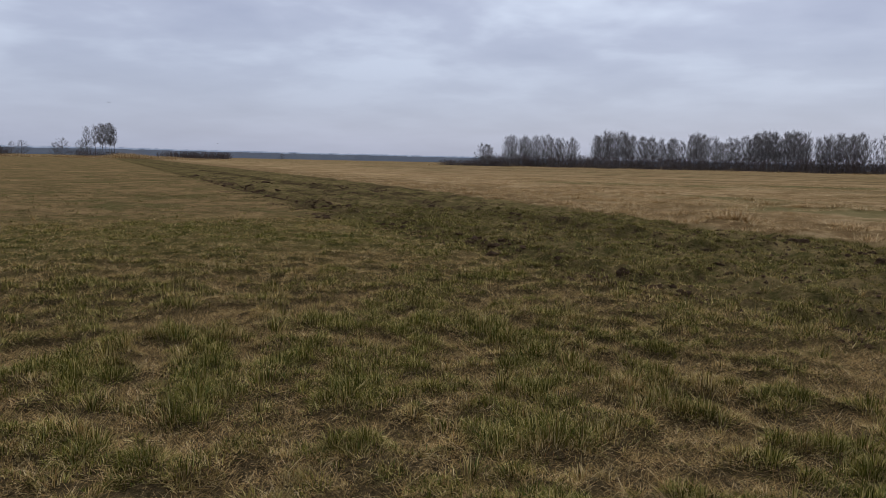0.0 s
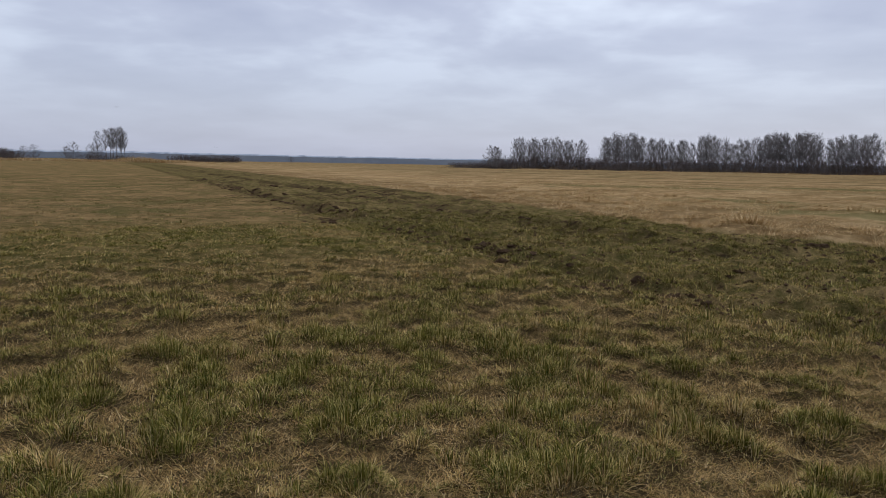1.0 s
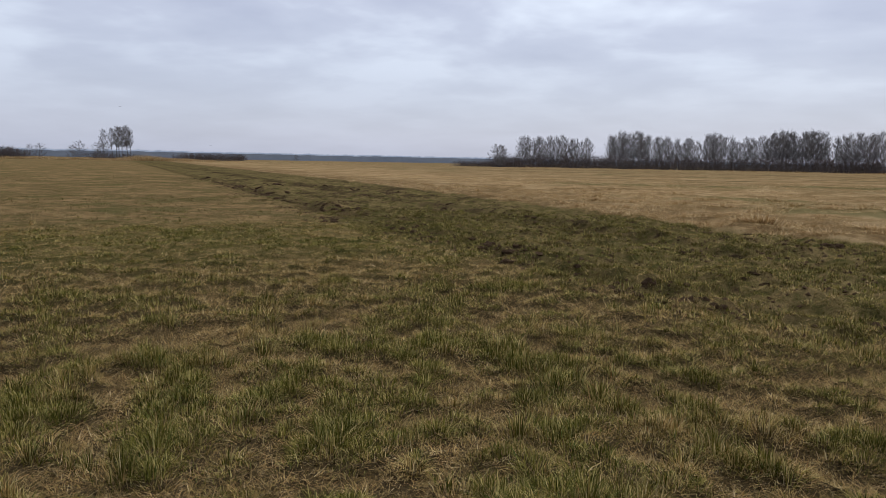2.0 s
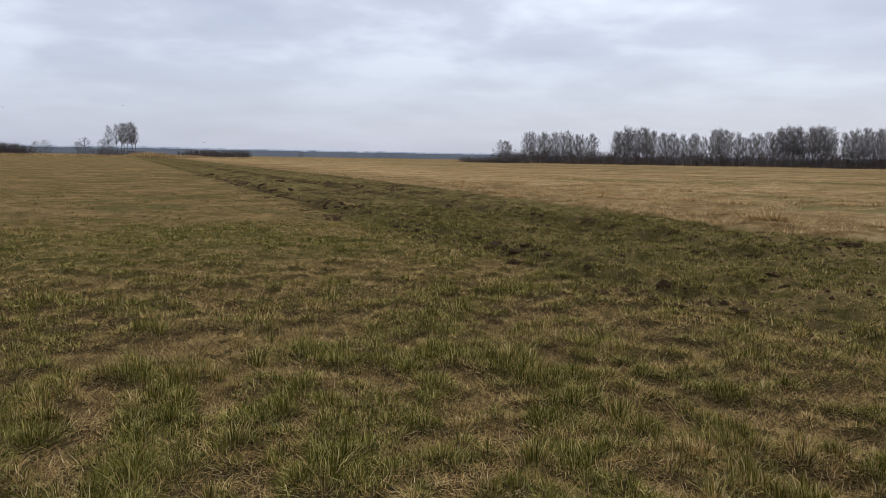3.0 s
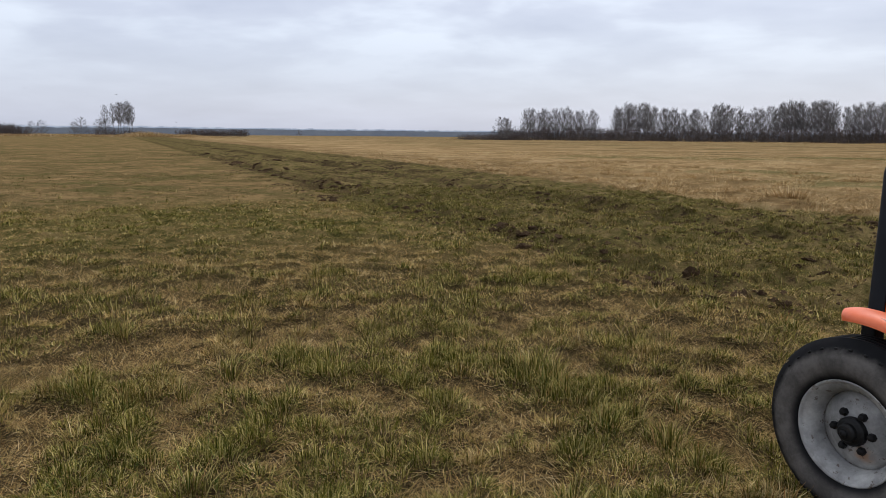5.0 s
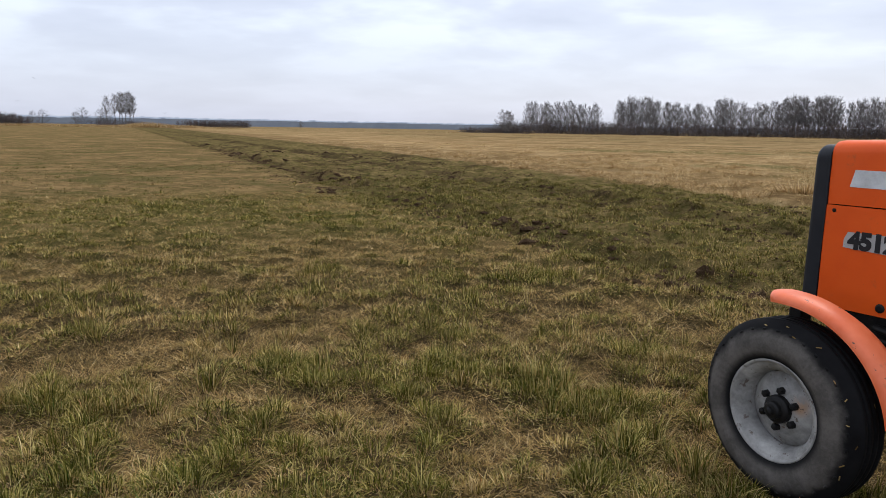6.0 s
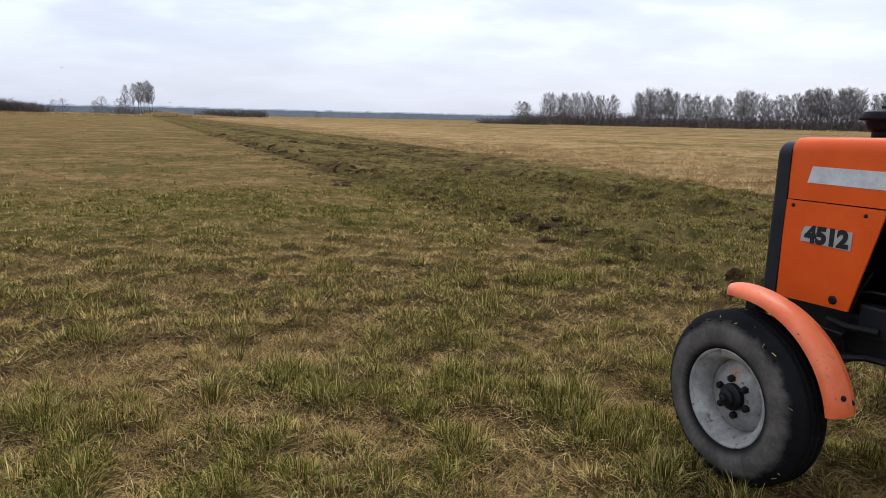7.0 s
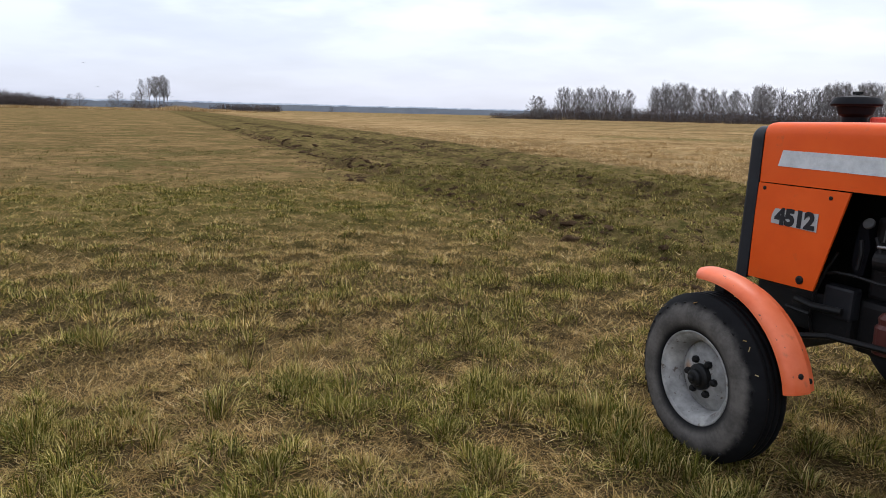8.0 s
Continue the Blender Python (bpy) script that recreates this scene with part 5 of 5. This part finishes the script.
# ======== what moves ========
def motions():
    # how far the tractor still has to go to its last place, by the second
    run = [(0.0, -4.28), (1.0, -3.74), (2.0, -3.20), (3.0, -2.66), (3.5, -2.385), (4.0, -2.125), (4.5, -1.862), (5.0, -1.585), (6.0, -1.025), (6.5, -0.775), (7.0, -0.53), (7.5, -0.276), (8.0, 0.0)]
    end = Vector((-1.325 + 0.76 * SH, 6.866 - 0.76 * CH, 0))
    # the nose dips a little on the rough ground; the axle pivots, so the near wheel keeps its height
    dip = [(0.0, 0.024), (5.0, 0.024), (6.0, 0.028), (6.5, 0.027), (7.0, 0.018), (7.5, 0.002), (8.0, 0.0)]
    steps = [i * 0.5 for i in range(17)]

    def tilt(t):
        d = float(np.interp(t, [r[0] for r in dip], [r[1] for r in dip]))
        return pose(-2.05, 0, 0.685) @ pose(0, 0, 0, -0.4 * d / 0.028, math.degrees(d / 2.05), 0) @ pose(2.05, 0, -0.685)

    rows = []
    for t in steps:
        s = float(np.interp(t, [r[0] for r in run], [r[1] for r in run]))
        rows.append((t, pose(end.x + s * CH, end.y + s * SH, 0, 0, 0, HEADING) @ tilt(t)))
    walk(tractor, rows)
    for ob in tractor.children:
        if ob.name in ("mudguard", "mudguard_stay", "front_axle"):
            walk(ob, [(t, tilt(t).inverted()) for t in steps])
    for w, base, side, radius in tractor_wheels:
        rows = []
        for t in steps:
            s = float(np.interp(t, [r[0] for r in run], [r[1] for r in run]))
            rows.append((t, tilt(t).inverted() @ base @ pose(0, 0, 0, 0, side * math.degrees(s / radius), 0)))
        walk(w, rows)
    courses = [
        [(0.0, 133.7, 3.9), (4.0, 134.2, 3.3), (8.0, 134.3, 1.0)],
        [(0.0, 145.6, 3.0), (4.0, 140.8, 3.1), (8.0, 138.8, 3.05)],
        [(0.0, 147.0, 1.2), (3.5, 143.8, 0.0 + 1.5), (8.0, 138.0, 1.4)],
        [(0.0, 126.0, 1.1), (3.5, 128.9, 0.95), (8.0, 133.0, 0.8)],
    ]
    for b, rows in zip(birds, courses):
        out = []
        for i, (t, bearing, rise) in enumerate(rows):
            x, y = polar(bearing, 210)
            out.append((t, pose(x, y, 1.57 + 210 * math.tan(radians(rise)), 0, 0, bearing + (90 if rows[-1][1] > rows[0][1] else -90))))
        walk(b, out)


motions()
